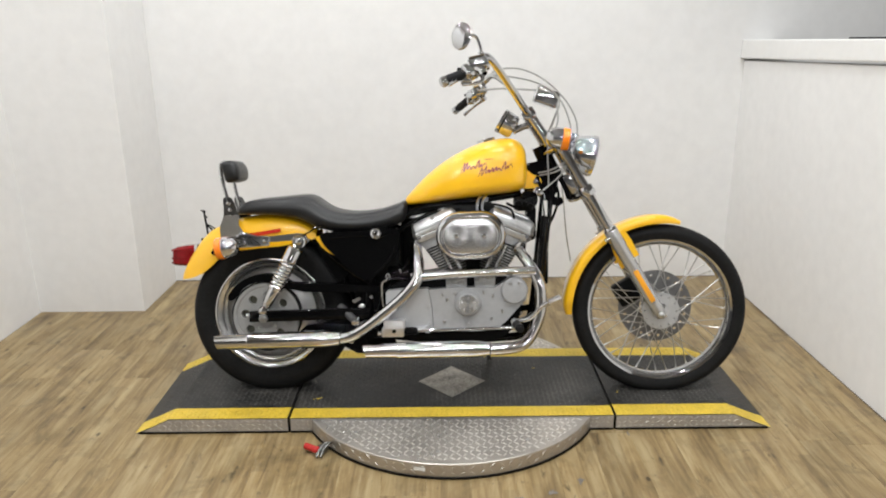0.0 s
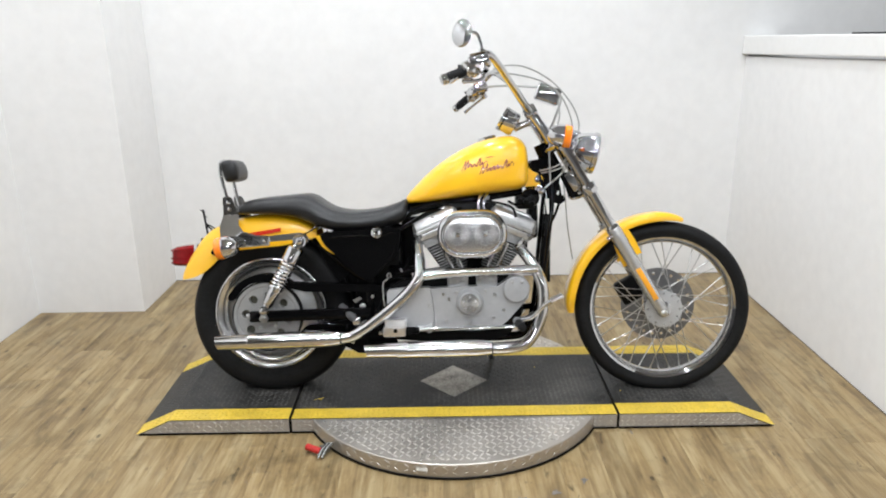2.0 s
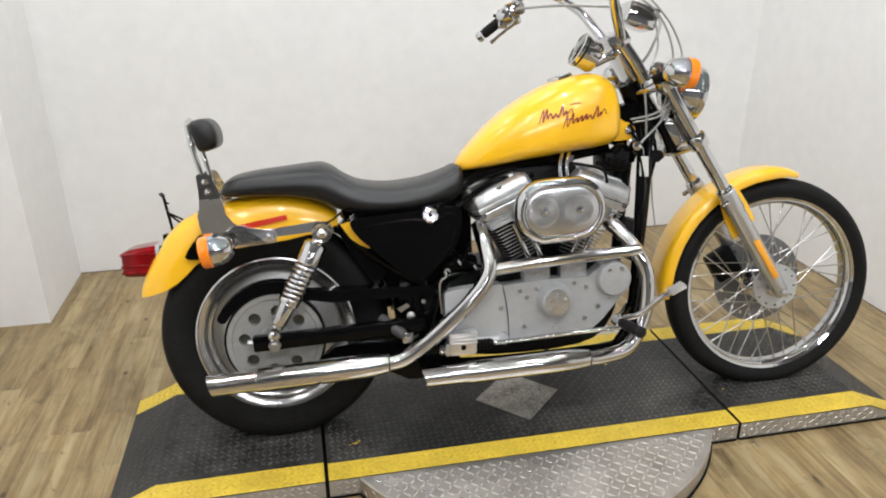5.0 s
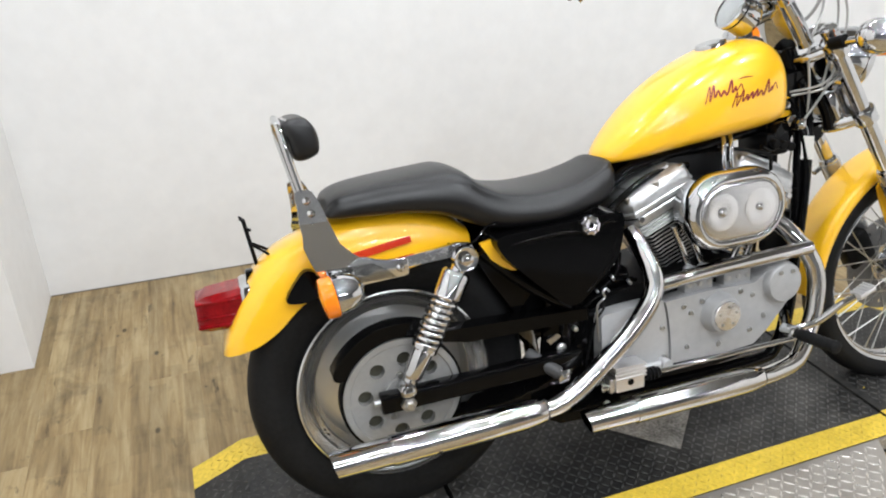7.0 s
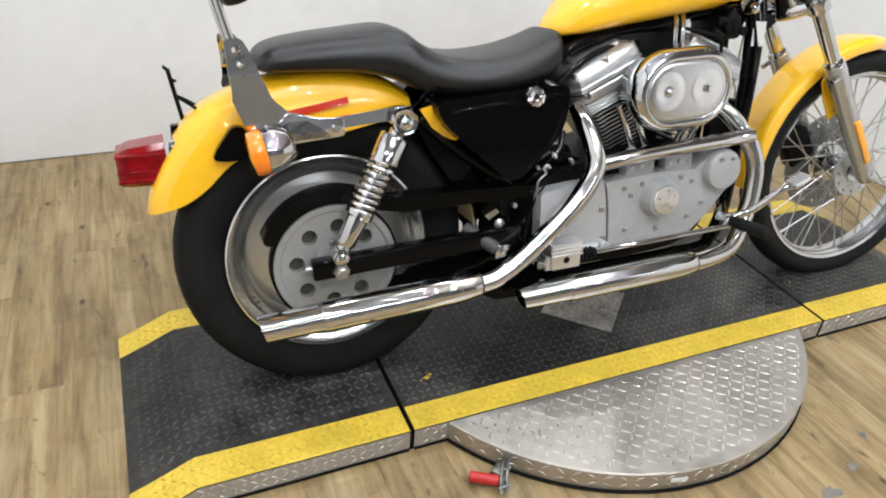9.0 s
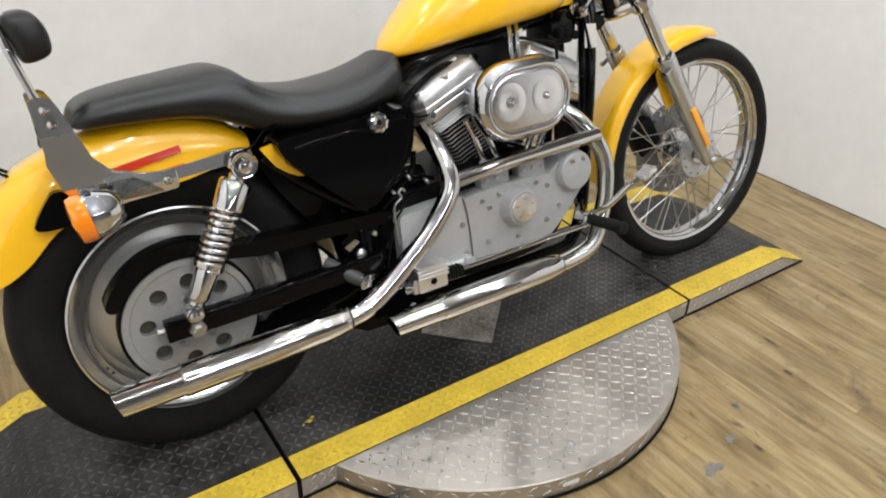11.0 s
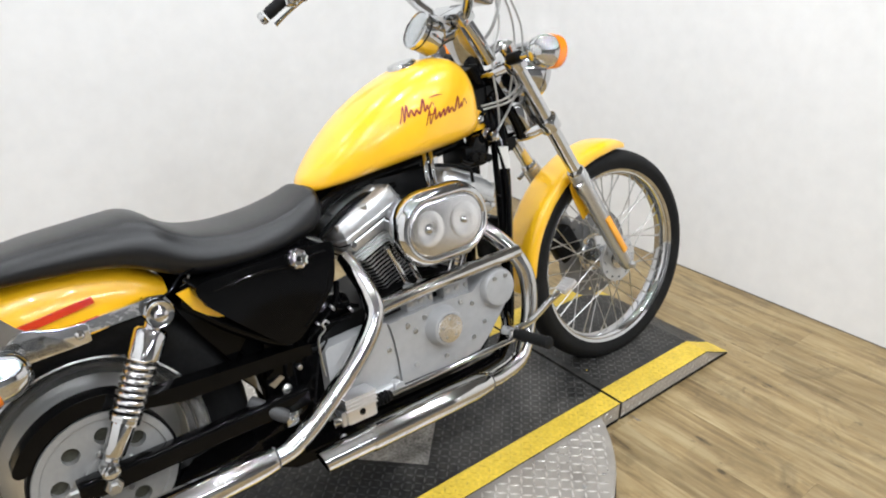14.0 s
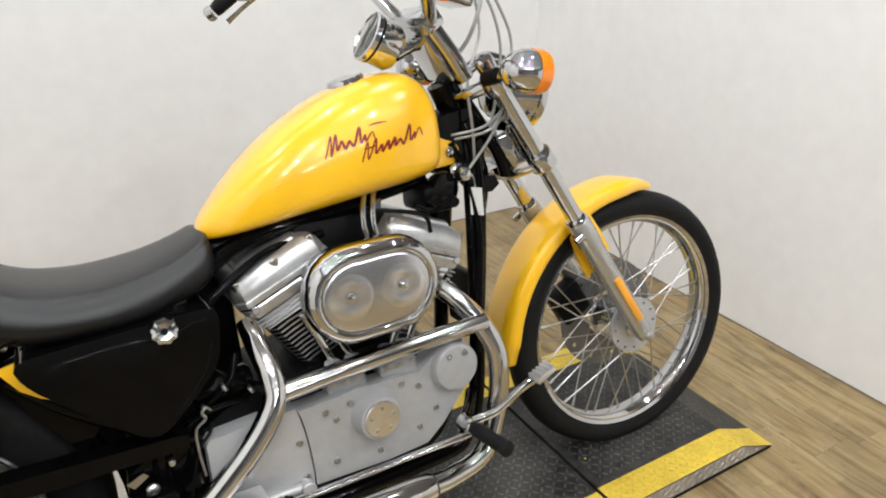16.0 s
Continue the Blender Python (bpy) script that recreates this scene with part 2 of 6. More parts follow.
    both = t.nodes.new("ShaderNodeCombineXYZ")
    t.links.new(lane, both.inputs[0])
    t.links.new(piece, both.inputs[1])
    own = t.nodes.new("ShaderNodeTexWhiteNoise")
    own.noise_dimensions = "3D"
    t.links.new(both.outputs[0], own.inputs["Vector"])
    tone = add(t, "ShaderNodeMapRange")
    tone.inputs[3].default_value, tone.inputs[4].default_value = 0.87, 1.14
    t.links.new(own.outputs[0], tone.inputs[0])
    # small dark knots
    spots = add(t, "ShaderNodeTexVoronoi", Scale=1.0)
    spread = add(t, "ShaderNodeMapping", Scale=(7.5, 4.2, 1))
    t.links.new(shift.outputs[0], spread.inputs[0])
    t.links.new(spread.outputs[0], spots.inputs["Vector"])
    pit = add(t, "ShaderNodeMapRange")
    pit.inputs[1].default_value, pit.inputs[2].default_value = 0.035, 0.075
    pit.inputs[3].default_value, pit.inputs[4].default_value = 0.3, 1.0
    t.links.new(spots.outputs["Distance"], pit.inputs[0])
    toned = step(tone.outputs[0], "MULTIPLY", pit.outputs[0])
    sc = t.nodes.new("ShaderNodeVectorMath")
    sc.operation = "SCALE"
    t.links.new(speck.outputs[0], sc.inputs[0])
    t.links.new(toned, sc.inputs["Scale"])
    t.links.new(sc.outputs[0], b.inputs["Base Color"])
    b.inputs["Specular IOR Level"].default_value = 0.42
    # gloss worn unevenly by feet, over many boards at once
    place = t.nodes.new("ShaderNodeNewGeometry")
    worn = add(t, "ShaderNodeTexNoise", Scale=3.0, Detail=6.0, Roughness=0.65)
    t.links.new(place.outputs["Position"], worn.inputs[0])
    gloss = add(t, "ShaderNodeMapRange")
    gloss.inputs[1].default_value, gloss.inputs[2].default_value = 0.35, 0.65
    gloss.inputs[3].default_value, gloss.inputs[4].default_value = 0.28, 0.5
    t.links.new(worn.outputs[0], gloss.inputs[0])
    t.links.new(gloss.outputs[0], b.inputs["Roughness"])
    # scuffs and smudges trodden in
    smudge = add(t, "ShaderNodeTexNoise", Scale=5.5, Detail=7.0, Roughness=0.7)
    smudge.inputs["Distortion"].default_value = 0.8
    t.links.new(place.outputs["Position"], smudge.inputs[0])
    dirt = add(t, "ShaderNodeMapRange")
    dirt.inputs[1].default_value, dirt.inputs[2].default_value = 0.52, 0.72
    dirt.inputs[3].default_value, dirt.inputs[4].default_value = 1.0, 0.6
    t.links.new(smudge.outputs[0], dirt.inputs[0])
    trodden = t.nodes.new("ShaderNodeVectorMath")
    trodden.operation = "SCALE"
    t.links.new(sc.outputs[0], trodden.inputs[0])
    t.links.new(dirt.outputs[0], trodden.inputs["Scale"])
    t.links.new(trodden.outputs[0], b.inputs["Base Color"])
    bp = add(t, "ShaderNodeBump", Strength=0.12, Distance=0.001)
    t.links.new(grains[2].outputs[0], bp.inputs["Height"])
    t.links.new(bp.outputs[0], b.inputs["Normal"])
    return m


PLANK = plank_material()
UNDERLAY = material("pale_showroom_floor", (0.4, 0.385, 0.36), 0.5, vary=0.15, scale=3)

# ---- mesh helpers ----
# slight correction of the motorcycle's side elevation
TRUE_UP = Matrix(((1.0042, 0, -0.0066, -0.0027), (0, 1, 0, 0), (0.01, 0, 1.0028, -0.0043), (0, 0, 0, 1)))


def mesh_of(name, bm, mats, smooth=40):
    bmesh.ops.recalc_face_normals(bm, faces=bm.faces[:])
    me = bpy.data.meshes.new(name)
    bm.to_mesh(me)
    bm.free()
    for m in mats if isinstance(mats, (list, tuple)) else [mats]:
        me.materials.append(m)
    if smooth:
        me.polygons.foreach_set("use_smooth", [True] * len(me.polygons))
        me.set_sharp_from_angle(angle=radians(smooth))
    return me


def part(name, bm, mats, parent=None, label="", smooth=40):
    root = parent.parent.parent or parent.parent if parent and parent.parent else parent
    if root and root.name == "motorcycle":
        bm.transform(TRUE_UP)
    ob = new(name, mesh_of(name, bm, mats, smooth))
    if parent:
        ob.parent = parent
    if label:
        tagged(ob, label)
    return ob


def empty(name, m=None):
    ob = new(name)
    ob.empty_display_size = 0.1
    if m:
        ob.matrix_basis = m
    return ob


def bevel(bm, w, seg=2, angle=30):
    es = [e for e in bm.edges if len(e.link_faces) == 2 and e.calc_face_angle(0) > radians(angle)]
    if es and w > 0:
        bmesh.ops.bevel(bm, geom=es, offset=w, segments=seg, affect="EDGES", profile=0.5, clamp_overlap=True)
    return bm


def box(x0, x1, y0, y1, z0, z1, r=0.0, seg=2, bm=None, m=None):
    b = bmesh.new()
    bmesh.ops.create_cube(b, size=1.0, matrix=Matrix.Translation(((x0 + x1) / 2, (y0 + y1) / 2, (z0 + z1) / 2)) @ Matrix.Diagonal((x1 - x0, y1 - y0, z1 - z0, 1)))
    bevel(b, r, seg)
    if m is not None:
        b.transform(m)
    return merge(bm, b)


def merge(bm, b):
    """Adds the mesh b to bm, if there is one."""
    if bm is None:
        return b
    me = bpy.data.meshes.new("joined")
    b.to_mesh(me)
    b.free()
    bm.from_mesh(me)
    bpy.data.meshes.remove(me)
    return bm


def rings(loops, closed=False, caps=True, bm=None):
    """A skin over loops of points, each with the same count."""
    b = bm or bmesh.new()
    vs = [[b.verts.new(p) for p in loop] for loop in loops]
    n = len(vs[0])
    pairs = list(zip(vs, vs[1:])) + ([(vs[-1], vs[0])] if closed else [])
    for a, c in pairs:
        for i in range(n):
            b.faces.new((a[i], a[(i + 1) % n], c[(i + 1) % n], c[i]))
    if caps and not closed:
        b.faces.new(vs[0][::-1])
        b.faces.new(vs[-1])
    return b


def smooth_path(pts, n=8):
    """Catmull-Rom points through pts."""
    p = [Vector(q) for q in pts]
    p = [2 * p[0] - p[1], *p, 2 * p[-1] - p[-2]]
    out = []
    for i in range(1, len(p) - 2):
        for k in range(n):
            u = k / n
            a, b, c, d = p[i - 1 : i + 3]
            out.append(0.5 * (2 * b + (c - a) * u + (2 * a - 5 * b + 4 * c - d) * u * u + (3 * b - a - 3 * c + d) * u**3))
    return out + [p[-2]]


def tube(pts, r, seg=14, n=8, bm=None, smooth=True, caps=True):
    """A round bar along a path; r may be a list, one a point of the smooth path's ends."""
    path = smooth_path(pts, n) if smooth and len(pts) > 2 else [Vector(q) for q in pts]
    rs = np.interp(np.linspace(0, 1, len(path)), np.linspace(0, 1, len(r)), r).tolist() if isinstance(r, (list, tuple)) else [r] * len(path)
    loops, side = [], None
    for i, p in enumerate(path):
        d = (path[min(i + 1, len(path) - 1)] - path[max(i - 1, 0)]).normalized()
        if side is None:
            side = d.orthogonal().normalized()
        side = (side - d * side.dot(d)).normalized()
        up = d.cross(side)
        loops.append([p + rs[i] * (math.cos(a) * side + math.sin(a) * up) for a in (2 * math.pi * k / seg for k in range(seg))])
    return rings(loops, caps=caps, bm=bm)


def dense(rows, n=4):
    """Stations (x, top, bottom, half width) with smooth ones between."""
    a = smooth_path([r[:3] for r in rows], n)
    b = smooth_path([(r[0], r[3], 0) for r in rows], n)
    return [(p.x, p.y, p.z, q.y) for p, q in zip(a, b)]


def axis_matrix(at, d):
    """A turn that lays z along d, at the place at."""
    return Matrix.Translation(at) @ Vector(d).to_track_quat("Z", "Y").to_matrix().to_4x4()


def lathe(profile, at=(0, 0, 0), d=(0, 0, 1), seg=32, bm=None, closed=False):
    """Turns a profile of (radius, height) about the axis d through at."""
    m = axis_matrix(at, d)
    loops = [[m @ Vector((max(r, 1e-4) * math.cos(a), max(r, 1e-4) * math.sin(a), h)) for a in (2 * math.pi * k / seg for k in range(seg))] for r, h in profile]
    return rings(loops, closed=closed, caps=not closed, bm=bm)


def cyl(a, b, r, seg=20, r2=None, e=0.0, bm=None):
    """A rod from a to b with softened ends."""
    a, b = Vector(a), Vector(b)
    h, r2 = (b - a).length, r if r2 is None else r2
    e = min(e or 0.12 * min(r, r2), h / 3)
    return lathe([(r - e, 0), (r, e), (r2, h - e), (r2 - e, h)], a, b - a, seg, bm)


def plate(poly, y0, y1, r=0.002, seg=2, bm=None):
    """A plate whose outline lies in x and z, from y0 to y1."""
    b = bmesh.new()
    v0 = [b.verts.new((x, y0, z)) for x, z in poly]
    v1 = [b.verts.new((x, y1, z)) for x, z in poly]
    n = len(poly)
    b.faces.new(v0), b.faces.new(v1[::-1])
    for i in range(n):
        b.faces.new((v0[i], v1[i], v1[(i + 1) % n], v0[(i + 1) % n]))
    bevel(b, r, seg, 50)
    return merge(bm, b)


def outline(pts, n=6):
    """A closed smooth outline through points in the plane."""
    p = [Vector((x, z, 0)) for x, z in pts]
    k = len(p)
    out = []
    for i in range(k):
        a, b, c, d = p[i - 1], p[i], p[(i + 1) % k], p[(i + 2) % k]
        for j in range(n):
            u = j / n
            q = 0.5 * (2 * b + (c - a) * u + (2 * a - 5 * b + 4 * c - d) * u * u + (3 * b - a - 3 * c + d) * u**3)
            out.append((q.x, q.y))
    return out


def stadium(cx, cz, hw, hh, seg=12, turn=0.0):
    """An oval of two half circles, in x and z."""
    out = []
    for s in (1, -1):
        for k in range(seg + 1):
            a = -math.pi / 2 + math.pi * k / seg
            out.append((s * (hw - hh) + s * hh * math.cos(a), s * hh * math.sin(a)))
    c, s = math.cos(turn), math.sin(turn)
    return [(cx + c * x - s * z, cz + s * x + c * z) for x, z in out]

# ---- the room ----
BACK, RIGHT, LEFT, RET_X, RET_Y, FRONT = 1.478, 1.63, -2.27, -1.7, 0.985, -8.0


DARKGAP = material("dusty_dark_gap", (0.12, 0.1, 0.08), 0.8, vary=0.8, scale=7)


def structure(name, bm, mat, label, smooth=0):
    return tagged(part(name, bm, mat, None, "", smooth), label, "", "", "structure")


floor = structure("floor", box(-6.0, 5.0, FRONT - 0.1, 2.6, -0.08, -0.006), UNDERLAY, "wood-look vinyl plank floor, worn and brown")
structure("wall_north", box(RET_X, 5.0, BACK, BACK + 0.12, -0.006, CEIL), WALL, "plain white painted wall behind the motorcycle")
structure("wall_return", box(RET_X - 0.6, RET_X, RET_Y, BACK + 0.12, -0.006, CEIL), WALL, "white painted wall that juts out into the room")
structure("wall_west", box(LEFT - 0.12, LEFT, -2.4, RET_Y + 0.05, -0.006, CEIL), WALL, "plain white painted side wall")
def sloped(bm, low, high):
    """Tilts the upper and lower faces of a long bar by their own slopes along y."""
    mid = sum(v.co.z for v in bm.verts) / len(bm.verts)
    for v in bm.verts:
        v.co.z += (BACK - v.co.y) * (high if v.co.z > mid else low)
    return bm


structure("wall_east", sloped(box(RIGHT, RIGHT + 0.12, -3.0, BACK, -0.006, 1.275), 0.0, 0.028), WALL, "low white painted partition wall")
structure("wall_cap", sloped(box(RIGHT - 0.025, RIGHT + 0.16, -3.02, BACK - 0.002, 1.288, 1.389, 0.006), 0.028, 0.017), TRIMW, "white painted cap board along the partition")
rail = sloped(box(RIGHT + 0.1, RIGHT + 0.13, 0.0, 0.62, 1.3895, 1.3965, 0.002), 0.017, 0.017)
structure("trim_cap", rail, SATIN, "thin black strip lying on the partition's cap")
structure("trim_east", box(RIGHT - 0.004, RIGHT - 0.0005, -3.0, BACK - 0.001, 0.0005, 0.003), DARKGAP, "dark gap along the foot of the partition")
structure("trim_north", box(RET_X + 0.001, RIGHT - 0.005, BACK - 0.004, BACK - 0.0005, 0.0005, 0.003), DARKGAP, "dark gap along the foot of the wall")
structure("wall_far_east", box(5.0, 5.12, FRONT, 2.6, -0.006, CEIL), DARKWALL, "plain grey wall of the neighbouring bay")
structure("wall_far_west", box(-6.12, -6.0, FRONT, 2.6, -0.006, CEIL), DARKWALL, "plain grey wall of the showroom beyond the bay")
structure("wall_south", box(-6.12, 5.12, FRONT - 0.12, FRONT, -0.006, CEIL), DARKWALL, "plain grey showroom wall at the far end")
structure("ceiling", box(-6.12, 5.12, FRONT - 0.12, 2.6, CEIL, CEIL + 0.1), CEILM, "grey painted showroom ceiling")

# ---- turntable and platform ----
PY0, PY1, PX0, PX1, TOP = -0.274, 0.322, -1.246, 1.168, 0.062
SX0, SX1, GAP0, GAP1, STRIP, MID_STRIP = -1.113, 1.022, -0.661, 0.572, 0.08, 0.072
DC, DR = (-0.047, 0.023), 0.605


def top_z(x):
    if x < SX0:
        return TOP * max(0.0, (x - PX0) / (SX0 - PX0))
    if x > SX1:
        return TOP * max(0.0, (PX1 - x) / (PX1 - SX1))
    return TOP


def section(xs, name, parent, strip=STRIP):
    """One length of the platform: side skirts, black deck and yellow edge lines."""
    bm = bmesh.new()
    ys = [PY0, PY0 + strip, PY1 - STRIP, PY1]
    grid = [[bm.verts.new((x, y, max(top_z(x), 0.003))) for y in ys] for x in xs]
    low = [[bm.verts.new((x, y, 0.001)) for y in (PY0, PY1)] for x in xs]
    for i in range(len(xs) - 1):
        for j in range(3):
            f = bm.faces.new((grid[i][j], grid[i + 1][j], grid[i + 1][j + 1], grid[i][j + 1]))
            f.material_index = 0 if j == 1 else 1
        for s, j in ((0, 0), (1, 3)):
            f = bm.faces.new((low[i][s], low[i + 1][s], grid[i + 1][j], grid[i][j]))
            f.material_index = 2
        bm.faces.new((low[i][0], low[i + 1][0], low[i + 1][1], low[i][1])).material_index = 2
    for i in (0, -1):
        bm.faces.new((low[i][0], low[i][1], *grid[i][::-1])).material_index = 0
    bmesh.ops.remove_doubles(bm, verts=bm.verts[:], dist=1e-5)
    return part(name, bm, [PLATE_BLACK, PLATE_YELLOW, SKIRT], parent, "", 0)


def tread(bm, p, along, up, length=0.02, width=0.0056, high=0.0016, mi=0):
    """One raised lozenge of tread plate."""
    side = up.cross(along).normalized()
    base = [p + along * length / 2, p + side * width / 2, p - along * length / 2, p - side * width / 2]
    vb = [bm.verts.new(q) for q in base]
    vt = [bm.verts.new(p + (q - p) * 0.62 + up * high) for q in base]
    for i in range(4):
        bm.faces.new((vb[i], vb[(i + 1) % 4], vt[(i + 1) % 4], vt[i])).material_index = mi
    bm.faces.new(vt).material_index = mi


turntable = tagged(empty("turntable_platform", pose(0, 0, 0)), "black tread-plate motorcycle turntable with yellow edge lines", "turntable")
deck_w = section([PX0, (PX0 + SX0) / 2, SX0, GAP0 - 0.0055], "ramp_wing", turntable)
deck_c = section([GAP0 + 0.0055, GAP1 - 0.0045], "deck", turntable, MID_STRIP)
deck_e = section([GAP1 + 0.0055, SX1, (PX1 + SX1) / 2, PX1], "ramp_wing", turntable)
part("hinge_strip", box(GAP0 - 0.0053, GAP0 + 0.0053, PY0 + 0.002, PY1 - 0.002, 0.001, 0.05), SATIN, turntable)
part("hinge_strip", box(GAP1 - 0.0043, GAP1 + 0.0053, PY0 + 0.002, PY1 - 0.002, 0.001, 0.05), SATIN, turntable)
disc_h = 0.0585
disc = part("turntable_disc", lathe([(DR - 0.004, 0.006), (DR, 0.008), (DR, disc_h - 0.003), (DR - 0.003, disc_h), (0.02, disc_h)], (DC[0], DC[1], 0), (0, 0, 1), 128), PLATE_BARE, turntable, "bare aluminium tread plate", 30)
part("base_ring", lathe([(DR + 0.004, 0.0), (DR + 0.006, 0.006), (DR - 0.05, 0.0062)], (DC[0], DC[1], 0.0005), (0, 0, 1), 96), SATIN, turntable, "black rubber base ring")
dia = plate([(0.1365, 0), (0, 0.1365), (-0.1365, 0), (0, -0.1365)], 0, 0.0025, 0.0006)
dia.transform(Matrix.Translation((-0.041, 0.010, TOP + 0.0025)) @ Matrix.Rotation(radians(-90), 4, "X"))
part("diamond_plate", dia, PLATE_DIAMOND, turntable, "bare steel diamond inlay, scuffed")

# raised treads of the decks
pitch = 0.0192
bm = bmesh.new()
nx, ny = int((PX1 - PX0) / pitch), int((PY1 - PY0) / pitch)
for i in range(nx + 1):
    for j in range(ny + 1):
        x, y = PX0 + 0.012 + i * pitch, PY0 + 0.012 + j * pitch
        if abs(x - GAP0) < 0.018 or abs(x - GAP1) < 0.018 or x > PX1 - 0.02 or abs(x + 0.041) + abs(y - 0.010) < 0.15 or y > PY1 - 0.01 or abs(y - PY0 - (MID_STRIP if GAP0 < x < GAP1 else STRIP)) < 0.01 or abs(y - PY1 + STRIP) < 0.01:
            continue
        slope = (top_z(x + 0.002) - top_z(x - 0.002)) / 0.004
        up = Vector((-slope, 0, 1)).normalized()
        s = 1 if (i + j) % 2 else -1
        al = Vector((1, s, slope)).normalized()
        mi = 1 if y < PY0 + (MID_STRIP if GAP0 < x < GAP1 else STRIP) or y > PY1 - STRIP else 0
        tread(bm, Vector((x, y, top_z(x))), al, up, mi=mi, high=0.0016)
tagged(part("raised_treads", bm, [TREAD_BLACK, TREAD_YELLOW], deck_c, "", 0), kind="stuff")
# raised treads of the disc's top and rim, and of the skirts
bm = bmesh.new()
pd = 0.0228
for i in range(-26, 27):
    for j in range(-26, 27):
        x, y = i * pd, j * pd
        if math.hypot(x, y) > DR - 0.02 or PY0 - 0.012 < DC[1] + y < PY1 + 0.012:
            continue
        s = 1 if (i + j) % 2 else -1
        tread(bm, Vector((DC[0] + x, DC[1] + y, disc_h)), Vector((1, -0.8, 0) if s > 0 else (0.8, 1, 0)).normalized(), Vector((0, 0, 1)), 0.027, 0.0068, 0.0018)
for k in range(112):
    a = 2 * math.pi * k / 112
    up = Vector((math.cos(a), math.sin(a), 0))
    tan = Vector((-math.sin(a), math.cos(a), 0))
    if PY0 < DC[1] + DR * up.y < PY1:
        continue
    for r in range(2):
        s = 1 if (k + r) % 2 else -1
        tread(bm, Vector((DC[0], DC[1], 0.022 + 0.022 * r)) + up * DR, (tan * s + Vector((0, 0, 0.7))).normalized(), up, 0.024, 0.0058, 0.0014, 1)
tagged(part("raised_treads", bm, [TREAD_BARE, TREAD_SIDE], disc, "", 0), kind="stuff")
bm = bmesh.new()
for i in range(112):
    x = PX0 + 0.05 + i * 0.021
    for r in range(3):
        z = 0.0155 + r * 0.0165
        if z > top_z(x) - 0.009 or abs(x - GAP0) < 0.016 or abs(x - GAP1) < 0.016 or x > PX1 - 0.03:
            continue
        s = 1 if (i + r) % 2 else -1
        tread(bm, Vector((x, PY0, z)), Vector((0.8, 0, 0.6 * s)).normalized(), Vector((0, -1, 0)), 0.02, 0.005, 0.0013)
tagged(part("raised_treads", bm, TREAD_SIDE, deck_c, "", 0), kind="stuff")
# black rubber feet under the skirts and the dark line under the yellow edge
for xa, xb in ((PX0 + 0.012, GAP0 - 0.006), (GAP0 + 0.006, DC[0] - 0.53), (DC[0] + 0.53, GAP1 - 0.006), (GAP1 + 0.006, PX1 - 0.012)):
    part("rubber_foot", box(xa, xb, PY0 - 0.0035, PY0 + 0.01, 0.0005, 0.0075, 0.001, 1), SATIN, turntable, "black rubber edging")
for xs in ((PX0 + 0.02, SX0, GAP0 - 0.006), (GAP0 + 0.006, GAP1 - 0.006), (GAP1 + 0.006, SX1, PX1 - 0.02)):
    poly = [(x, top_z(x) - 0.0002) for x in xs] + [(x, top_z(x) - 0.0026) for x in reversed(xs)]
    part("edge_line", plate(poly, PY0 - 0.0006, PY0 + 0.001, 0.0), SATIN, turntable, "", 0)

# small pale rating plate on the rim of the disc
sx = -0.16 - DC[0]
pa = math.asin(sx / DR)
st = box(-0.02, 0.02, -0.0012, 0.0, -0.006, 0.006, 0.0005, 1)
st.transform(Matrix.Translation((DC[0] + (DR + 0.0014) * math.sin(pa), DC[1] - (DR + 0.0014) * math.cos(pa), 0.036)) @ Matrix.Rotation(pa, 4, "Z"))
part("rating_plate", st, PAPER, disc, "small pale rating plate")
# bolts of the disc
for a in range(10):
    q = 2 * math.pi * (a + 0.35) / 10
    x, y = DC[0] + 0.53 * math.cos(q), DC[1] + 0.53 * math.sin(q)
    if PY0 - 0.02 < y < PY1 + 0.02:
        continue
    part("bolt", lathe([(0.007, 0), (0.0065, 0.002), (0.0035, 0.0024), (0.0025, 0.0005)], (x, y, disc_h), (0, 0, 1), 10), ZINC, disc)

# chips of yellow paint on the black deck
for k, (x, y, w) in enumerate(((-0.571, -0.13, 0.011), (-0.56, -0.122, 0.007), (-0.588, -0.135, 0.005), (0.31, 0.12, 0.006), (0.62, -0.1, 0.005))):
    poly = [(w * (0.7 + 0.3 * math.sin(5 * a + k)) * math.cos(a), w * 0.6 * (0.7 + 0.3 * math.cos(4 * a)) * math.sin(a)) for a in (2 * math.pi * i / 9 for i in range(9))]
    chip = plate(poly, 0, 0.0006, 0.0)
    chip.transform(Matrix.Translation((x, y, TOP + 0.0026)) @ Matrix.Rotation(radians(-90), 4, "X"))
    part("paint_chip", chip, PLATE_YELLOW, deck_c if x > GAP0 else deck_w, "", 0)

CLAMP_STEEL = material("grimy_clamp_steel", (0.2, 0.2, 0.19), 0.35, 0.9, vary=0.4, scale=60)
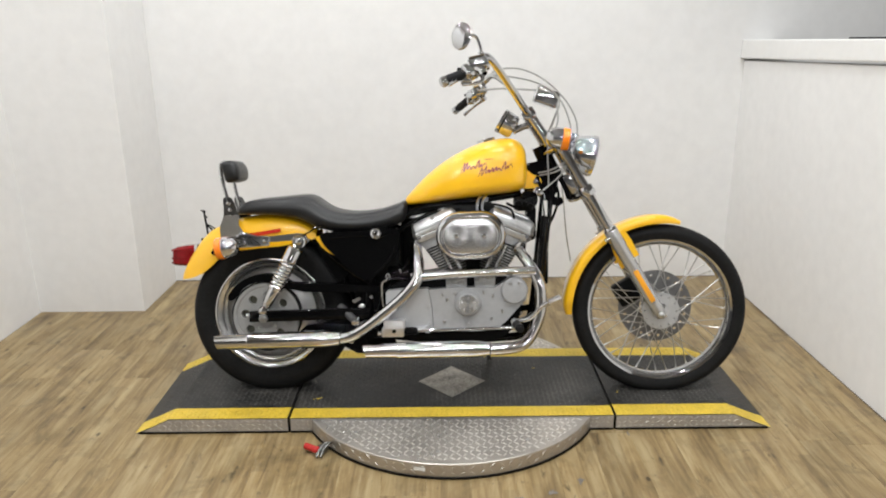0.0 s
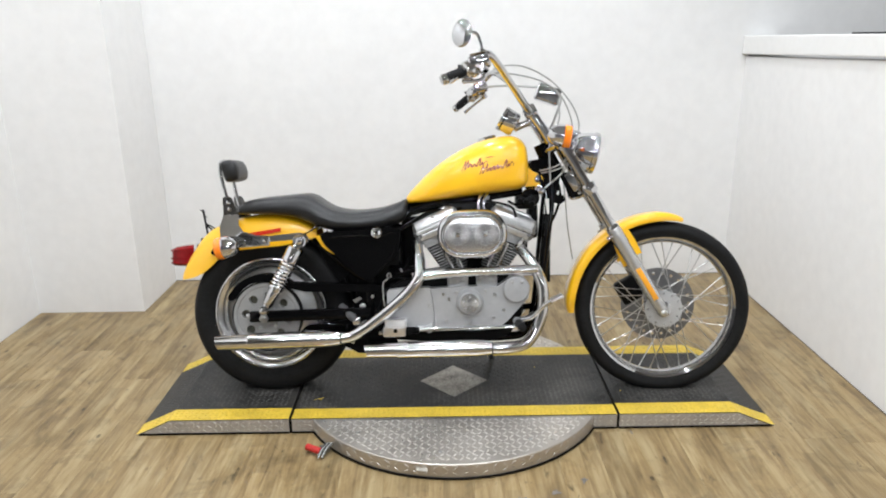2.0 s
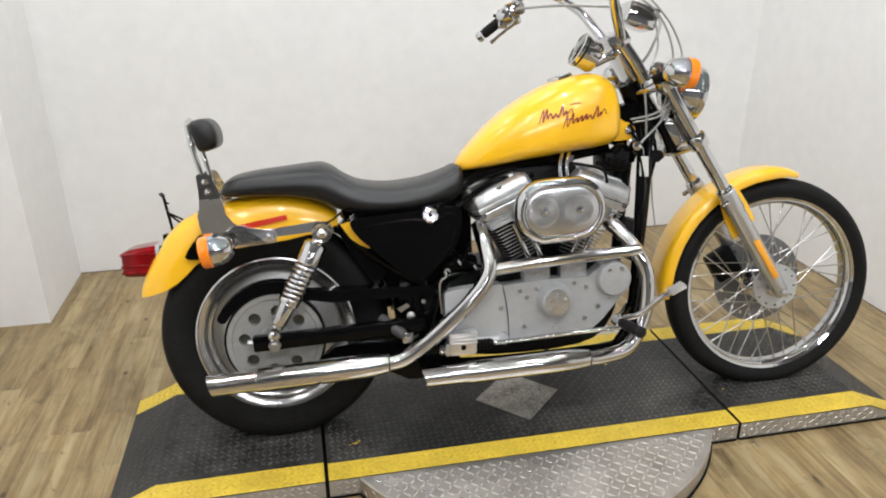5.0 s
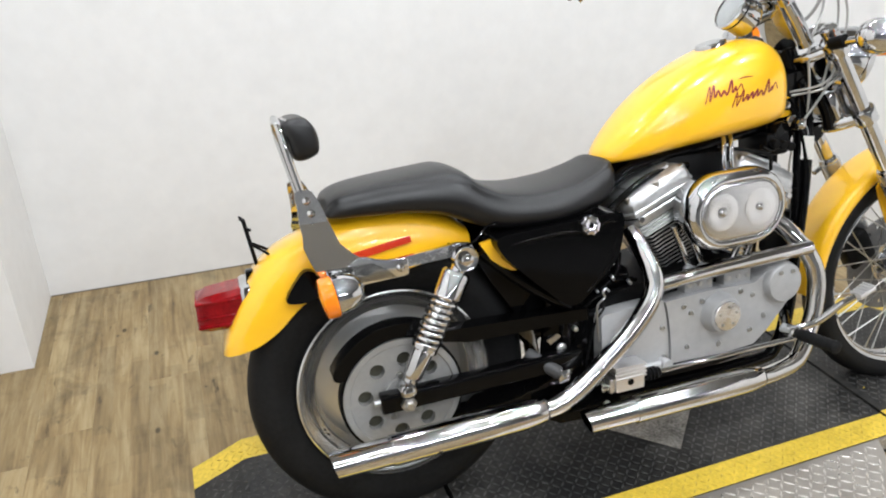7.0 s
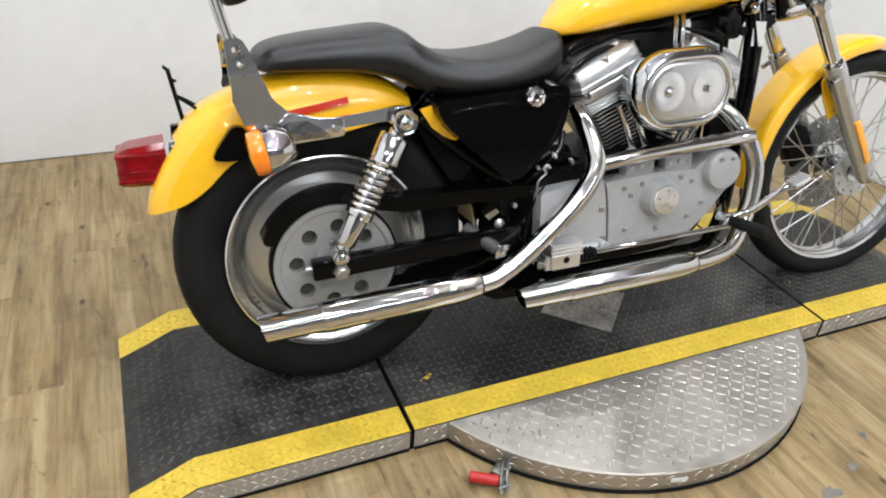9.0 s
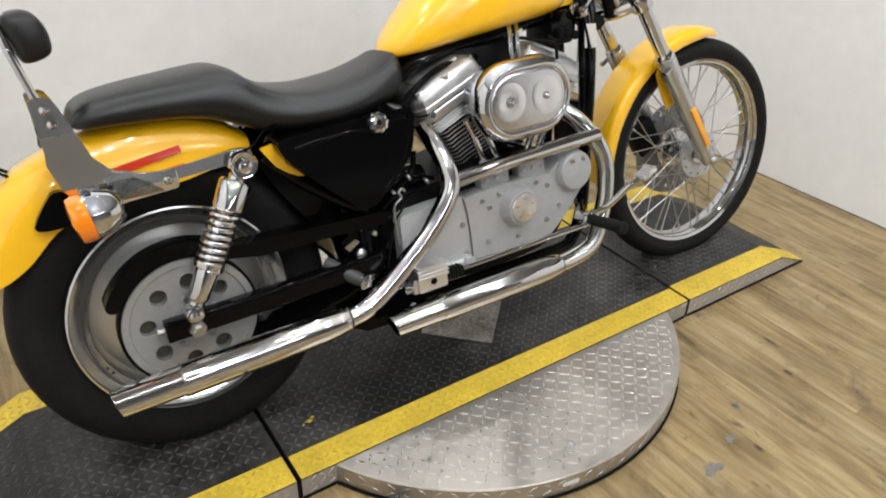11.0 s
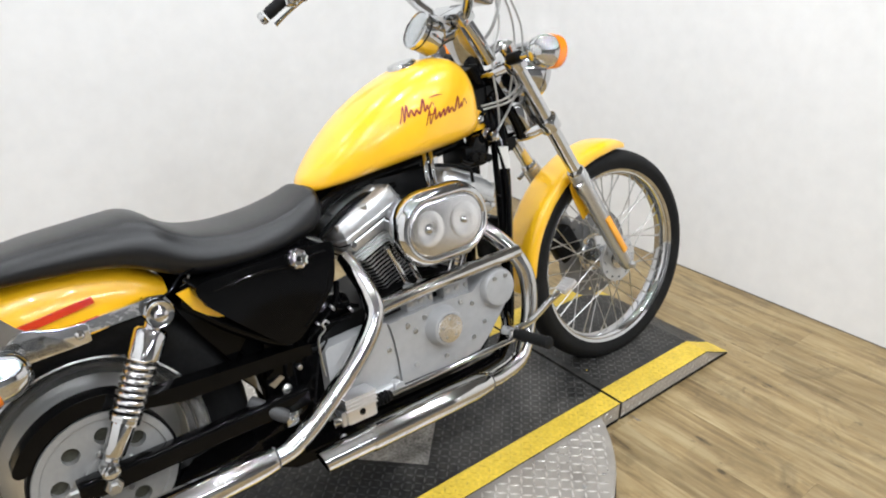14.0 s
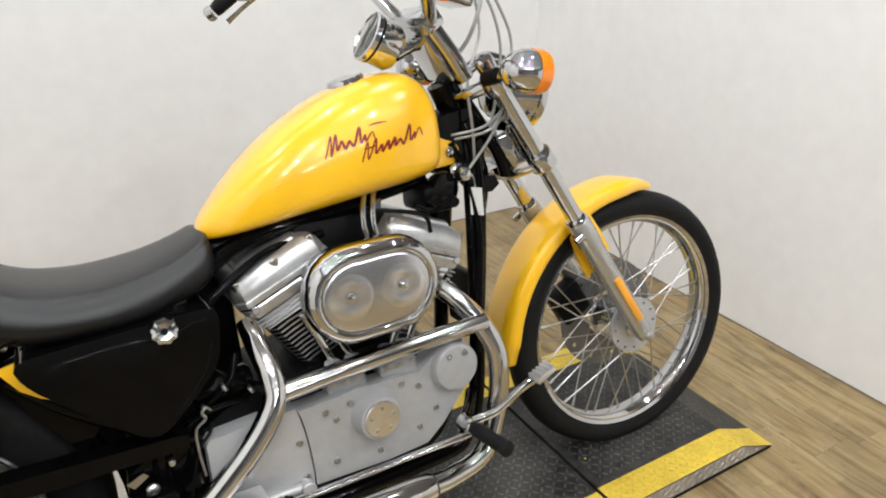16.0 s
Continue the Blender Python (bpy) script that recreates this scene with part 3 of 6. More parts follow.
# toggle clamp beside the disc
clamp = tagged(empty("toggle_clamp", pose(-0.51, -0.43, 0.001)), "steel toggle clamp with a red plastic grip, on the disc's rim", "clamp")
part("grip", cyl((-0.068, 0.03, 0.02), (-0.014, -0.002, 0.02), 0.0122, 14), REDGRIP, clamp, "red plastic grip")
for off in (-0.007, 0.007):
    b = tube([(-0.012 + off, -0.03, 0.011), (-0.004 + off, -0.008, 0.026), (0.012 + off, 0.02, 0.034), (0.02 + off, 0.03, 0.034)], 0.0042, 8)
    part("link_arm", b, CLAMP_STEEL, clamp, "grimy steel link")
part("lever", tube([(-0.016, -0.001, 0.02), (0.0, -0.008, 0.022), (0.006, -0.012, 0.022)], 0.005, 8), CLAMP_STEEL, clamp)
part("clamp_body", box(-0.006, 0.026, 0.006, 0.03, 0.004, 0.03, 0.003, m=Matrix.Rotation(radians(35), 4, "Z")), CLAMP_STEEL, clamp, "grimy steel bracket")
for q in ((-0.008, -0.02, 0.019), (0.008, 0.012, 0.031)):
    part("pivot_pin", cyl((q[0] - 0.014, q[1], q[2]), (q[0] + 0.014, q[1], q[2]), 0.0035, 8), CLAMP_STEEL, clamp)

# ---- the motorcycle: x to its front, y to its left, z up from the deck ----
LEAN_DEG, BASE_Y, BIKE_TURN = 11.5, -0.028, -2.0
bike = tagged(empty("motorcycle", pose(0, BASE_Y, TOP, 0, 0, BIKE_TURN) @ pose(0, 0, 0, -LEAN_DEG)), "yellow cruiser motorcycle with chrome engine, leaning on its stand", "motorcycle")
STEER = 2.5
HEAD = Vector((0.345, 0, 0.90))
RAKE = Vector((-0.515, 0, 0.857)).normalized()
S = Matrix.Translation(HEAD) @ Matrix.Rotation(radians(-STEER), 4, RAKE) @ Matrix.Translation(-HEAD)


def steered(bm):
    bm.transform(S)
    return bm


RC, RR = Vector((-0.758, 0, 0.319)), 0.322
FC, FR = Vector((0.788, 0, 0.32)), 0.339


def tyre_profile(R, inner, half, seg=11, square=0.8):
    """Outer curve from bead to bead, as (radius, offset)."""
    out = [(inner, -half * 0.62)]
    for k in range(seg + 1):
        a = -math.pi / 2 + math.pi * k / seg
        out.append((inner + (R - inner) * (0.42 + 0.58 * math.cos(a) ** square if math.cos(a) > 1e-6 else 0.42), half * math.sin(a)))
    out.append((inner, half * 0.62))
    return out


# rear wheel
rear_wheel = part("rear_wheel", lathe(tyre_profile(RR, 0.212, 0.068, 13, 0.58), RC, (0, 1, 0), 72, closed=True), RUBBER, bike, "black rear tyre on a cast slotted wheel")
rim = [(0.218, -0.063), (0.222, -0.0615), (0.223, -0.058), (0.218, -0.0565), (0.2, -0.051), (0.197, -0.049), (0.196, -0.043), (0.193, -0.0405), (0.183, -0.0395), (0.18, -0.038), (0.178, -0.034), (0.175, -0.02), (0.173, 0.0), (0.176, 0.02), (0.184, 0.036), (0.2, 0.05), (0.219, 0.062), (0.223, 0.058), (0.213, 0.0), (0.212, -0.045)]
part("rim", lathe(rim, RC, (0, 1, 0), 72, closed=True), RIM, rear_wheel, "polished aluminium rim")
for a in (3.6, 3.68, 0.5):
    part("rivet", lathe([(0.003, 0), (0.003, 0.0012), (0.001, 0.0022)], RC + Vector((0.188 * math.cos(a), -0.0398, 0.188 * math.sin(a))), (0, -1, 0), 8), SATIN, rear_wheel)


def holed_disc(c, r0, r1, y0, y1, holes, hr, hd, phase=0.0, seg=16):
    """A disc with round holes, in sectors."""
    b = bmesh.new()
    step = 2 * math.pi / holes
    for y in (y0, y1):
        for k in range(holes):
            a0 = phase + k * step
            hc = Vector((hd * math.cos(a0), 0, hd * math.sin(a0)))
            ring = [hc + Vector((hr * math.cos(q), 0, hr * math.sin(q))) for q in (a0 + 2 * math.pi * i / seg for i in range(seg))]
            edge = []
            for i in range(seg):
                q = 2 * math.pi * i / seg
                u, v = math.cos(q), math.sin(q)
                m = max(abs(u), abs(v))
                u, v = u / m, v / m
                rr = (r0 + r1) / 2 + u * (r1 - r0) / 2
                aa = a0 + v * step / 2
                edge.append(Vector((rr * math.cos(aa), 0, rr * math.sin(aa))))
            off = Vector((c[0], y, c[2]))
            v1 = [b.verts.new(p + off) for p in ring]
            v2 = [b.verts.new(p + off) for p in edge]
            for i in range(seg):
                b.faces.new((v1[i], v1[(i + 1) % seg], v2[(i + 1) % seg], v2[i]))
            if y == y0:
                v3 = [b.verts.new(p + Vector((c[0], y1, c[2]))) for p in ring]
                for i in range(seg):
                    b.faces.new((v1[i], v1[(i + 1) % seg], v3[(i + 1) % seg], v3[i]))
    for rr in (r0, r1):
        lp = [[Vector((c[0] + rr * math.cos(q), y, c[2] + rr * math.sin(q))) for q in (2 * math.pi * i / 48 for i in range(48))] for y in (y0, y1)]
        rings(lp, caps=False, bm=b)
    bmesh.ops.remove_doubles(b, verts=b.verts[:], dist=1e-5)
    return b


part("wheel_disc", lathe([(0.047, -0.03), (0.06, -0.024), (0.12, 0.0), (0.178, 0.008), (0.178, 0.014), (0.12, 0.012), (0.047, 0.03)], RC, (0, 1, 0), 56, closed=True), POLISHED, rear_wheel, "silver cast wheel disc")
part("hub", cyl(RC + Vector((0, -0.085, 0)), RC + Vector((0, 0.085, 0)), 0.048, 28), CAST, rear_wheel)
pulley = part("drive_pulley", holed_disc(RC, 0.03, 0.13, -0.12, -0.092, 8, 0.0168, 0.083, 0.67), PULLEY, bike, "silver drive pulley with round holes", 0)
# added backing disc; its dark colour stands in for shade in the holes
part("pulley_web", lathe([(0.03, -0.1), (0.031, -0.102), (0.114, -0.102), (0.115, -0.1)], RC, (0, 1, 0), 48, closed=True), SHADED, pulley, "dark olive disc added behind the pulley holes as their shade")
part("pulley_hub", lathe([(0.045, 0), (0.043, 0.006), (0.03, 0.008), (0.028, 0.018), (0.005, 0.019)], RC + Vector((0, -0.12, 0)), (0, -1, 0), 24), PULLEY, pulley)
for k in range(5):
    a = 2 * math.pi * k / 5 + 0.4
    part("bolt", cyl(RC + Vector((0.05 * math.cos(a), -0.12, 0.05 * math.sin(a))), RC + Vector((0.05 * math.cos(a), -0.128, 0.05 * math.sin(a))), 0.007, 8), ZINC, pulley)
part("belt", lathe([(0.131, -0.118), (0.138, -0.118), (0.138, -0.094), (0.131, -0.094)], RC, (0, 1, 0), 56, closed=True), SATIN, bike, "black toothed drive belt")
part("pulley_flange", lathe([(0.116, -0.1205), (0.118, -0.1235), (0.1305, -0.1235), (0.132, -0.1205)], RC, (0, 1, 0), 56, closed=True), PULLEY, pulley)
b = tube([RC + Vector((0.0, -0.106, 0.1335)), (-0.45, -0.106, 0.43), (-0.28, -0.106, 0.41)], 0.008, 8, smooth=False)
b = tube([RC + Vector((0.0, -0.106, -0.1335)), (-0.45, -0.106, 0.255), (-0.28, -0.106, 0.29)], 0.008, 8, smooth=False, bm=b)
part("belt_run", b, SATIN, bike)
# brake disc of the far side
part("rear_brake_disc", holed_disc(RC, 0.09, 0.145, 0.075, 0.081, 18, 0.006, 0.12), BRUSHED, bike, "drilled steel brake disc", 0)

# belt guard over the pulley
gp = []
for k in range(15):
    a = radians(150 - 98 * k / 14)
    gp.append((RC.x + 0.168 * math.cos(a), RC.z + 0.168 * math.sin(a)))
low = [(RC.x + 0.14 * math.cos(radians(150 - 98 * k / 14)), RC.z + 0.14 * math.sin(radians(150 - 98 * k / 14))) for k in range(15)]
tip = [(RC.x + (0.154 + 0.014 * math.sin(q)) * math.cos(radians(150 + 5.2 * math.cos(q))), RC.z + (0.154 + 0.014 * math.sin(q)) * math.sin(radians(150 + 5.2 * math.cos(q)))) for q in (radians(-60), radians(-30), 0, radians(30), radians(60))]
b = plate(gp + [(-0.33, 0.44), (-0.31, 0.437), (-0.31, 0.412), (-0.6, 0.415)] + low[::-1] + tip, -0.132, -0.085, 0.004, 3)
part("belt_guard", b, BLACK, bike, "gloss black belt guard")
part("lower_belt_guard", plate([(-0.66, 0.232), (-0.62, 0.222), (-0.3, 0.205), (-0.3, 0.31), (-0.4, 0.31), (-0.6, 0.285)], -0.125, -0.09, 0.006), BLACK, bike, "black lower belt guard")

# swingarm
for s in (-1, 1):
    b = box(-0.235, 0.235, -0.016, 0.016, -0.021, 0.021, 0.0045, 3, m=Matrix.Translation((-0.58, s * 0.148, 0.33)) @ Matrix.Rotation(radians(-1.5), 4, "Y"))
    part("swingarm", b, BLACK, bike, "gloss black swingarm")
part("axle", cyl(RC + Vector((0, -0.168, 0)), RC + Vector((0, 0.168, 0)), 0.012, 14), ZINC, bike)
part("axle_nut", lathe([(0.018, 0), (0.017, 0.009), (0.011, 0.01), (0.011, 0.018), (0.009, 0.02)], RC + Vector((0, -0.164, 0)), (0, -1, 0), 6), ZINC, bike)
part("axle_adjuster", cyl((-0.83, -0.148, 0.328), (-0.8, -0.148, 0.328), 0.008, 8), ZINC, bike)

# shocks
for s in (-1, 1):
    top, bot = Vector((-0.610, s * 0.155, 0.616)), Vector((-0.757, s * 0.155, 0.35))
    d = (bot - top).normalized()
    sh = part("shock_absorber", cyl(top + d * 0.015, bot - d * 0.015, 0.0165, 20), CHROME, bike, "chrome rear shock absorber with an open coil spring")
    part("upper_shroud", lathe([(0.012, 0.03), (0.026, 0.032), (0.031, 0.038), (0.0315, 0.08), (0.0325, 0.083), (0.0325, 0.087), (0.025, 0.089), (0.012, 0.09)], top, d, 28), CHROME, sh, "", 40)
    part("lower_shroud", lathe([(0.012, 0.208), (0.022, 0.21), (0.024, 0.215), (0.021, 0.272), (0.017, 0.28), (0.01, 0.281)], top, d, 28), CHROME, sh)
    m = axis_matrix(top, d)
    n = 9.0
    coil = [m @ Vector((0.0265 * math.cos(2 * math.pi * u * n), 0.0265 * math.sin(2 * math.pi * u * n), 0.088 + 0.124 * u)) for u in (k / 120 for k in range(121))]
    part("spring", tube(coil, 0.0046, 8, smooth=False), SPRING, sh, "chrome coil spring")
    part("spring_seat", lathe([(0.02, 0.2), (0.03, 0.202), (0.03, 0.209), (0.02, 0.211)], top, d, 24), CHROME, sh)
    for p, r in ((top, 0.027), (bot, 0.018)):
        part("eye", lathe([(r - 0.008, -0.019), (r - 0.002, -0.021), (r, -0.018), (r, 0.018), (r - 0.002, 0.021), (r - 0.008, 0.019)], p, (0, 1, 0), 24), CHROME, sh)
        part("mounting_bolt", lathe([(0.014, 0), (0.013, 0.008), (0.008, 0.011), (0.003, 0.012)], p + Vector((0, s * 0.019, 0)), (0, s, 0), 12), CHROME, sh)

# rear fender
RF = [(-1.112, 0.464, 0.457, 0.045), (-1.102, 0.5, 0.459, 0.064), (-1.076, 0.552, 0.464, 0.075), (-1.037, 0.61, 0.476, 0.08), (-0.994, 0.652, 0.502, 0.082), (-0.942, 0.678, 0.547, 0.083), (-0.88, 0.699, 0.572, 0.083), (-0.82, 0.71, 0.58, 0.083), (-0.764, 0.714, 0.586, 0.083), (-0.71, 0.712, 0.59, 0.083), (-0.654, 0.702, 0.6, 0.083), (-0.6, 0.68, 0.61, 0.08), (-0.565, 0.655, 0.622, 0.072)]
loops = []
for x, zt, zb, w in dense(RF):
    outer, inner = [], []
    for k in range(17):
        a = math.pi * k / 16
        cx, cz = math.cos(a), math.sin(a)
        y = w * math.copysign(abs(cx) ** 0.55, cx)
        z = zb + (zt - zb) * cz**0.75 if cz > 1e-6 else zb
        outer.append((x, y, z))
        inner.append((x, y * 0.965, z - 0.003 * cz))
    loops.append(outer + inner[::-1])
fender = part("rear_fender", rings(loops), YELLOW, bike, "glossy yellow rear fender", 50)
for s in (-1, 1):
    part("side_reflector", plate([(-0.862, 0.637), (-0.848, 0.622), (-0.7, 0.648), (-0.703, 0.661)], s * 0.082, s * 0.0875, 0.0015), REDREF, fender, "red side reflector")
    part("fender_front_tab", plate([(-0.56, 0.628), (-0.532, 0.634), (-0.512, 0.59), (-0.478, 0.556), (-0.5, 0.56), (-0.535, 0.588)], s * 0.112, s * 0.12, 0.002), YELLOW, fender)

# seat
ST = [(-0.872, 0.735, 0.722, 0.07), (-0.86, 0.755, 0.718, 0.09), (-0.83, 0.77, 0.716, 0.1), (-0.77, 0.78, 0.714, 0.107), (-0.70, 0.786, 0.71, 0.114), (-0.64, 0.791, 0.7, 0.12), (-0.60, 0.792, 0.686, 0.125), (-0.57, 0.781, 0.672, 0.13), (-0.54, 0.758, 0.66, 0.134), (-0.50, 0.737, 0.651, 0.138), (-0.456, 0.727, 0.647, 0.14), (-0.41, 0.723, 0.646, 0.14), (-0.368, 0.725, 0.647, 0.138), (-0.32, 0.731, 0.652, 0.13), (-0.28, 0.741, 0.66, 0.12), (-0.245, 0.753, 0.67, 0.108), (-0.22, 0.764, 0.684, 0.096), (-0.208, 0.762, 0.7, 0.08)]
loops = []
for x, zt, zb, w in dense(ST):
    lp = []
    h = zt - zb
    half = [(0.0, 1.0), (0.3, 0.994), (0.52, 0.972), (0.68, 0.932), (0.755, 0.9), (0.79, 0.872), (0.8, 0.84), (0.815, 0.805), (0.86, 0.76), (0.915, 0.69), (0.96, 0.6), (0.99, 0.47), (1.0, 0.36), (0.985, 0.24), (0.94, 0.12), (0.86, 0.035), (0.76, 0.0), (0.4, 0.0)]
    right = [(x, -w * u, zb + h * v) for u, v in half]
    left = [(x, w * u, zb + h * v) for u, v in half[1:]]
    loops.append(right + [(x, 0, zb)] + left[::-1])
seat = part("seat", rings(loops), VINYL, bike, "two-up black vinyl seat", 60)

# backrest
pad = rings([[(x * w, y, z * h) for x, z in outline([(-0.03, -0.04), (0.012, -0.042), (0.026, -0.02), (0.027, 0.012), (0.014, 0.036), (-0.012, 0.043), (-0.032, 0.036), (-0.035, 0.0)], 5)] for y, w, h in ((-0.078, 0.55, 0.6), (-0.074, 0.8, 0.84), (-0.064, 0.96, 0.97), (-0.045, 1, 1), (0.045, 1, 1), (0.064, 0.96, 0.97), (0.074, 0.8, 0.84), (0.078, 0.55, 0.6))])
pad.transform(Matrix.Translation((-0.895, 0, 0.888)) @ Matrix.Rotation(radians(-14), 4, "Y"))
sissy = part("backrest_pad", pad, VINYL, bike, "padded black passenger backrest", 60)
part("pad_backing", box(-0.929, -0.921, -0.055, 0.055, 0.858, 0.925, 0.003), CHROME, sissy)
for s in (-1, 1):
    part("upright", tube([(-0.906, s * 0.065, 0.745), (-0.919, s * 0.065, 0.80), (-0.934, s * 0.068, 0.87), (-0.941, s * 0.05, 0.912), (-0.943, 0, 0.925)], 0.0075, 12), CHROME, sissy, "chrome backrest hoop")
    rows = [(-0.921, -0.902, 0.066, 0.784), (-0.929, -0.894, 0.066, 0.779), (-0.929, -0.887, 0.067, 0.766), (-0.927, -0.877, 0.069, 0.742), (-0.927, -0.869, 0.071, 0.715), (-0.926, -0.862, 0.091, 0.695), (-0.929, -0.856, 0.111, 0.675), (-0.923, -0.836, 0.131, 0.655), (-0.915, -0.803, 0.151, 0.635), (-0.905, -0.775, 0.151, 0.618), (-0.895, -0.755, 0.151, 0.598)]
    b = rings([[(x0, s * y, z), (x1, s * y, z), (x1, s * (y + 0.006), z + 0.001), (x0, s * (y + 0.006), z + 0.001)] for x0, x1, y, z in rows])
    plate([(-0.834, 0.652), (-0.814, 0.65), (-0.794, 0.6425), (-0.777, 0.6385), (-0.754, 0.6365), (-0.736, 0.637), (-0.728, 0.632), (-0.728, 0.601), (-0.736, 0.598), (-0.834, 0.592), (-0.879, 0.591), (-0.894, 0.611)], s * 0.1508, s * 0.157, 0.0015, bm=b)
    bevel(b, 0.0026, 3, 60)
    part("seat_stay", tube([(-0.6, s * 0.152, 0.638), (-0.575, s * 0.15, 0.65), (-0.55, s * 0.14, 0.668), (-0.52, s * 0.13, 0.672)], 0.0026, 8), BLACK, bike)
    sp = part("side_plate", b, STAMPED, bike, "polished chrome backrest side plate", 40)
    for x, y, z in ((-0.907, 0.0735, 0.762), (-0.901, 0.0755, 0.736), (-0.746, 0.157, 0.617)):
        part("bolt", lathe([(0.009, 0), (0.008, 0.004), (0.004, 0.007), (0.001, 0.0075)], (x, s * y, z), (0, s, 0), 14), CHROME, sp)
    part("fender_strut", plate([(-0.9, 0.62), (-0.74, 0.634), (-0.66, 0.642), (-0.62, 0.646), (-0.59, 0.642), (-0.578, 0.618), (-0.6, 0.6), (-0.64, 0.618), (-0.74, 0.612), (-0.9, 0.593)], s * 0.138, s * 0.1485, 0.003, 3), STAMPED, bike, "chrome fender strut")


def signal(c, aim, parent, stalk_to):
    """A bullet turn signal: chrome bowl, amber lens facing along aim."""
    c, aim = Vector(c), Vector(aim).normalized()
    sg = part("turn_signal", lathe([(0.004, -0.05), (0.02, -0.046), (0.032, -0.033), (0.039, -0.014), (0.0405, 0.004), (0.04, 0.008)], c, aim, 28), CHROME, parent, "chrome turn signal with an amber lens")
    part("lens", lathe([(0.039, 0.008), (0.0415, 0.01), (0.0415, 0.026), (0.039, 0.034), (0.025, 0.038), (0.003, 0.039)], c, aim, 28), AMBER, sg, "amber lens")
    part("stalk", cyl(c - aim * 0.008, stalk_to, 0.009, 12), CHROME, sg)
    return sg


for s in (-1, 1):
    signal((-0.881, s * 0.203, 0.598), (-1, 0, -0.16), bike, (-0.9, s * 0.085, 0.602))
    part("signal_bracket", plate(outline([(-0.975, 0.568), (-0.945, 0.612), (-0.93, 0.624), (-0.91, 0.618), (-0.905, 0.585), (-0.915, 0.562), (-0.95, 0.558)], 3), s * 0.08, s * 0.1, 0.006), BLACK, bike)

# tail lamp and number plate bracket
tl = part("tail_lamp", rings([[(x, y * w, 0.55 + z * h + dz) for y, z in ((-1, -0.75), (-0.75, -1), (0.75, -1), (1, -0.75), (1, 0.75), (0.75, 1), (-0.75, 1), (-1, 0.75))] for x, w, h, dz in ((-1.04, 0.05, 0.041, 0.006), (-1.085, 0.052, 0.041, 0.002), (-1.13, 0.05, 0.038, 0), (-1.148, 0.046, 0.033, -0.003), (-1.152, 0.04, 0.03, -0.004))]), REDLENS, bike, "red tail lamp lens", 30)
part("lamp_base", box(-1.064, -1.03, -0.054, 0.054, 0.504, 0.6, 0.012), CHROME, tl, "chrome lamp base")
for z0 in (0.522, 0.54, 0.572):
    part("lens_rib", box(-1.153, -1.06, -0.0535, 0.0535, z0, z0 + 0.007, 0.003), REDLENS, tl)
b = bmesh.new()
pl = Matrix.Translation((-1.026, 0, 0.668)) @ Matrix.Rotation(radians(-7), 4, "Y")
for a, c, w in (((0.003, 0.0, -0.066), (0, 0, 0.06), 0.0042), ((0, -0.012, 0.058), (0, 0.012, 0.058), 0.003), ((0, 0.012, 0.058), (-0.007, 0.012, 0.066), 0.0025), ((0, -0.012, 0.058), (-0.007, -0.012, 0.066), 0.0025), ((0, 0, 0.04), (0.01, 0, 0.034), 0.003)):
    tube([pl @ Vector(a), pl @ Vector(c)], w, 8, bm=b)
lb = part("number_plate_bracket", b, SATIN, bike, "empty black number plate bracket")
for s in (-1, 1):
    part("stay", tube([(-1.026, s * 0.004, 0.676), (-1.0, s * 0.02, 0.658), (-0.984, s * 0.026, 0.645)], 0.003, 8, 4), SATIN, lb)
part("bracket_foot", box(-1.045, -1.012, -0.014, 0.014, 0.594, 0.62, 0.004), BLACK, lb)

# oil tank side cover
for s in (-1, 1):
    sc = plate(outline([(-0.53, 0.642), (-0.46, 0.65), (-0.36, 0.655), (-0.26, 0.66), (-0.232, 0.652), (-0.232, 0.61), (-0.245, 0.56), (-0.275, 0.525), (-0.325, 0.478), (-0.35, 0.464), (-0.378, 0.468), (-0.425, 0.508), (-0.48, 0.56), (-0.522, 0.605)], 3), s * 0.07, s * 0.155, 0.009, 4)
    cover = part("side_cover", sc, BLACK, bike, "gloss black block added to darken the gap behind the rear cylinder side cover", 60)
    part("cover_ridge", tube([(-0.5, s * 0.1525, 0.624), (-0.44, s * 0.154, 0.63), (-0.38, s * 0.154, 0.633), (-0.335, s * 0.154, 0.628)], 0.0042, 8), BLACK, cover, "", 60)
    part("cover_ridge", tube([(-0.3, s * 0.154, 0.632), (-0.268, s * 0.154, 0.642), (-0.25, s * 0.1525, 0.64)], 0.0042, 8), BLACK, cover, "", 60)
    part("cover_ridge", tube([(-0.247, s * 0.1525, 0.6), (-0.262, s * 0.1525, 0.556), (-0.292, s * 0.1525, 0.518), (-0.325, s * 0.1525, 0.488)], 0.0036, 8), BLACK, cover, "", 60)
cm = axis_matrix((-0.318, -0.156, 0.64), (0, -1, 0.25))
cap_loops = []
for r, h, wave in ((0.018, -0.006, 0), (0.022, 0.0, 0.03), (0.022, 0.008, 0.05), (0.02, 0.012, 0.06), (0.014, 0.0145, 0.07), (0.008, 0.0125, 0.0), (0.004, 0.0115, 0)):
    cap_loops.append([cm @ Vector((r * (1 + wave * math.cos(9 * a)) * math.cos(a), r * (1 + wave * math.cos(9 * a)) * math.sin(a), h)) for a in (2 * math.pi * k / 64 for k in range(64))])
oc = part("oil_cap", rings(cap_loops), CHROME, cover, "scalloped chrome oil cap", 25)
part("cap_socket", lathe([(0.0055, 0.0105), (0.0055, 0.0128), (0.001, 0.0129)], (-0.318, -0.156, 0.64), (0, -1, 0.25), 12), SATIN, cover)

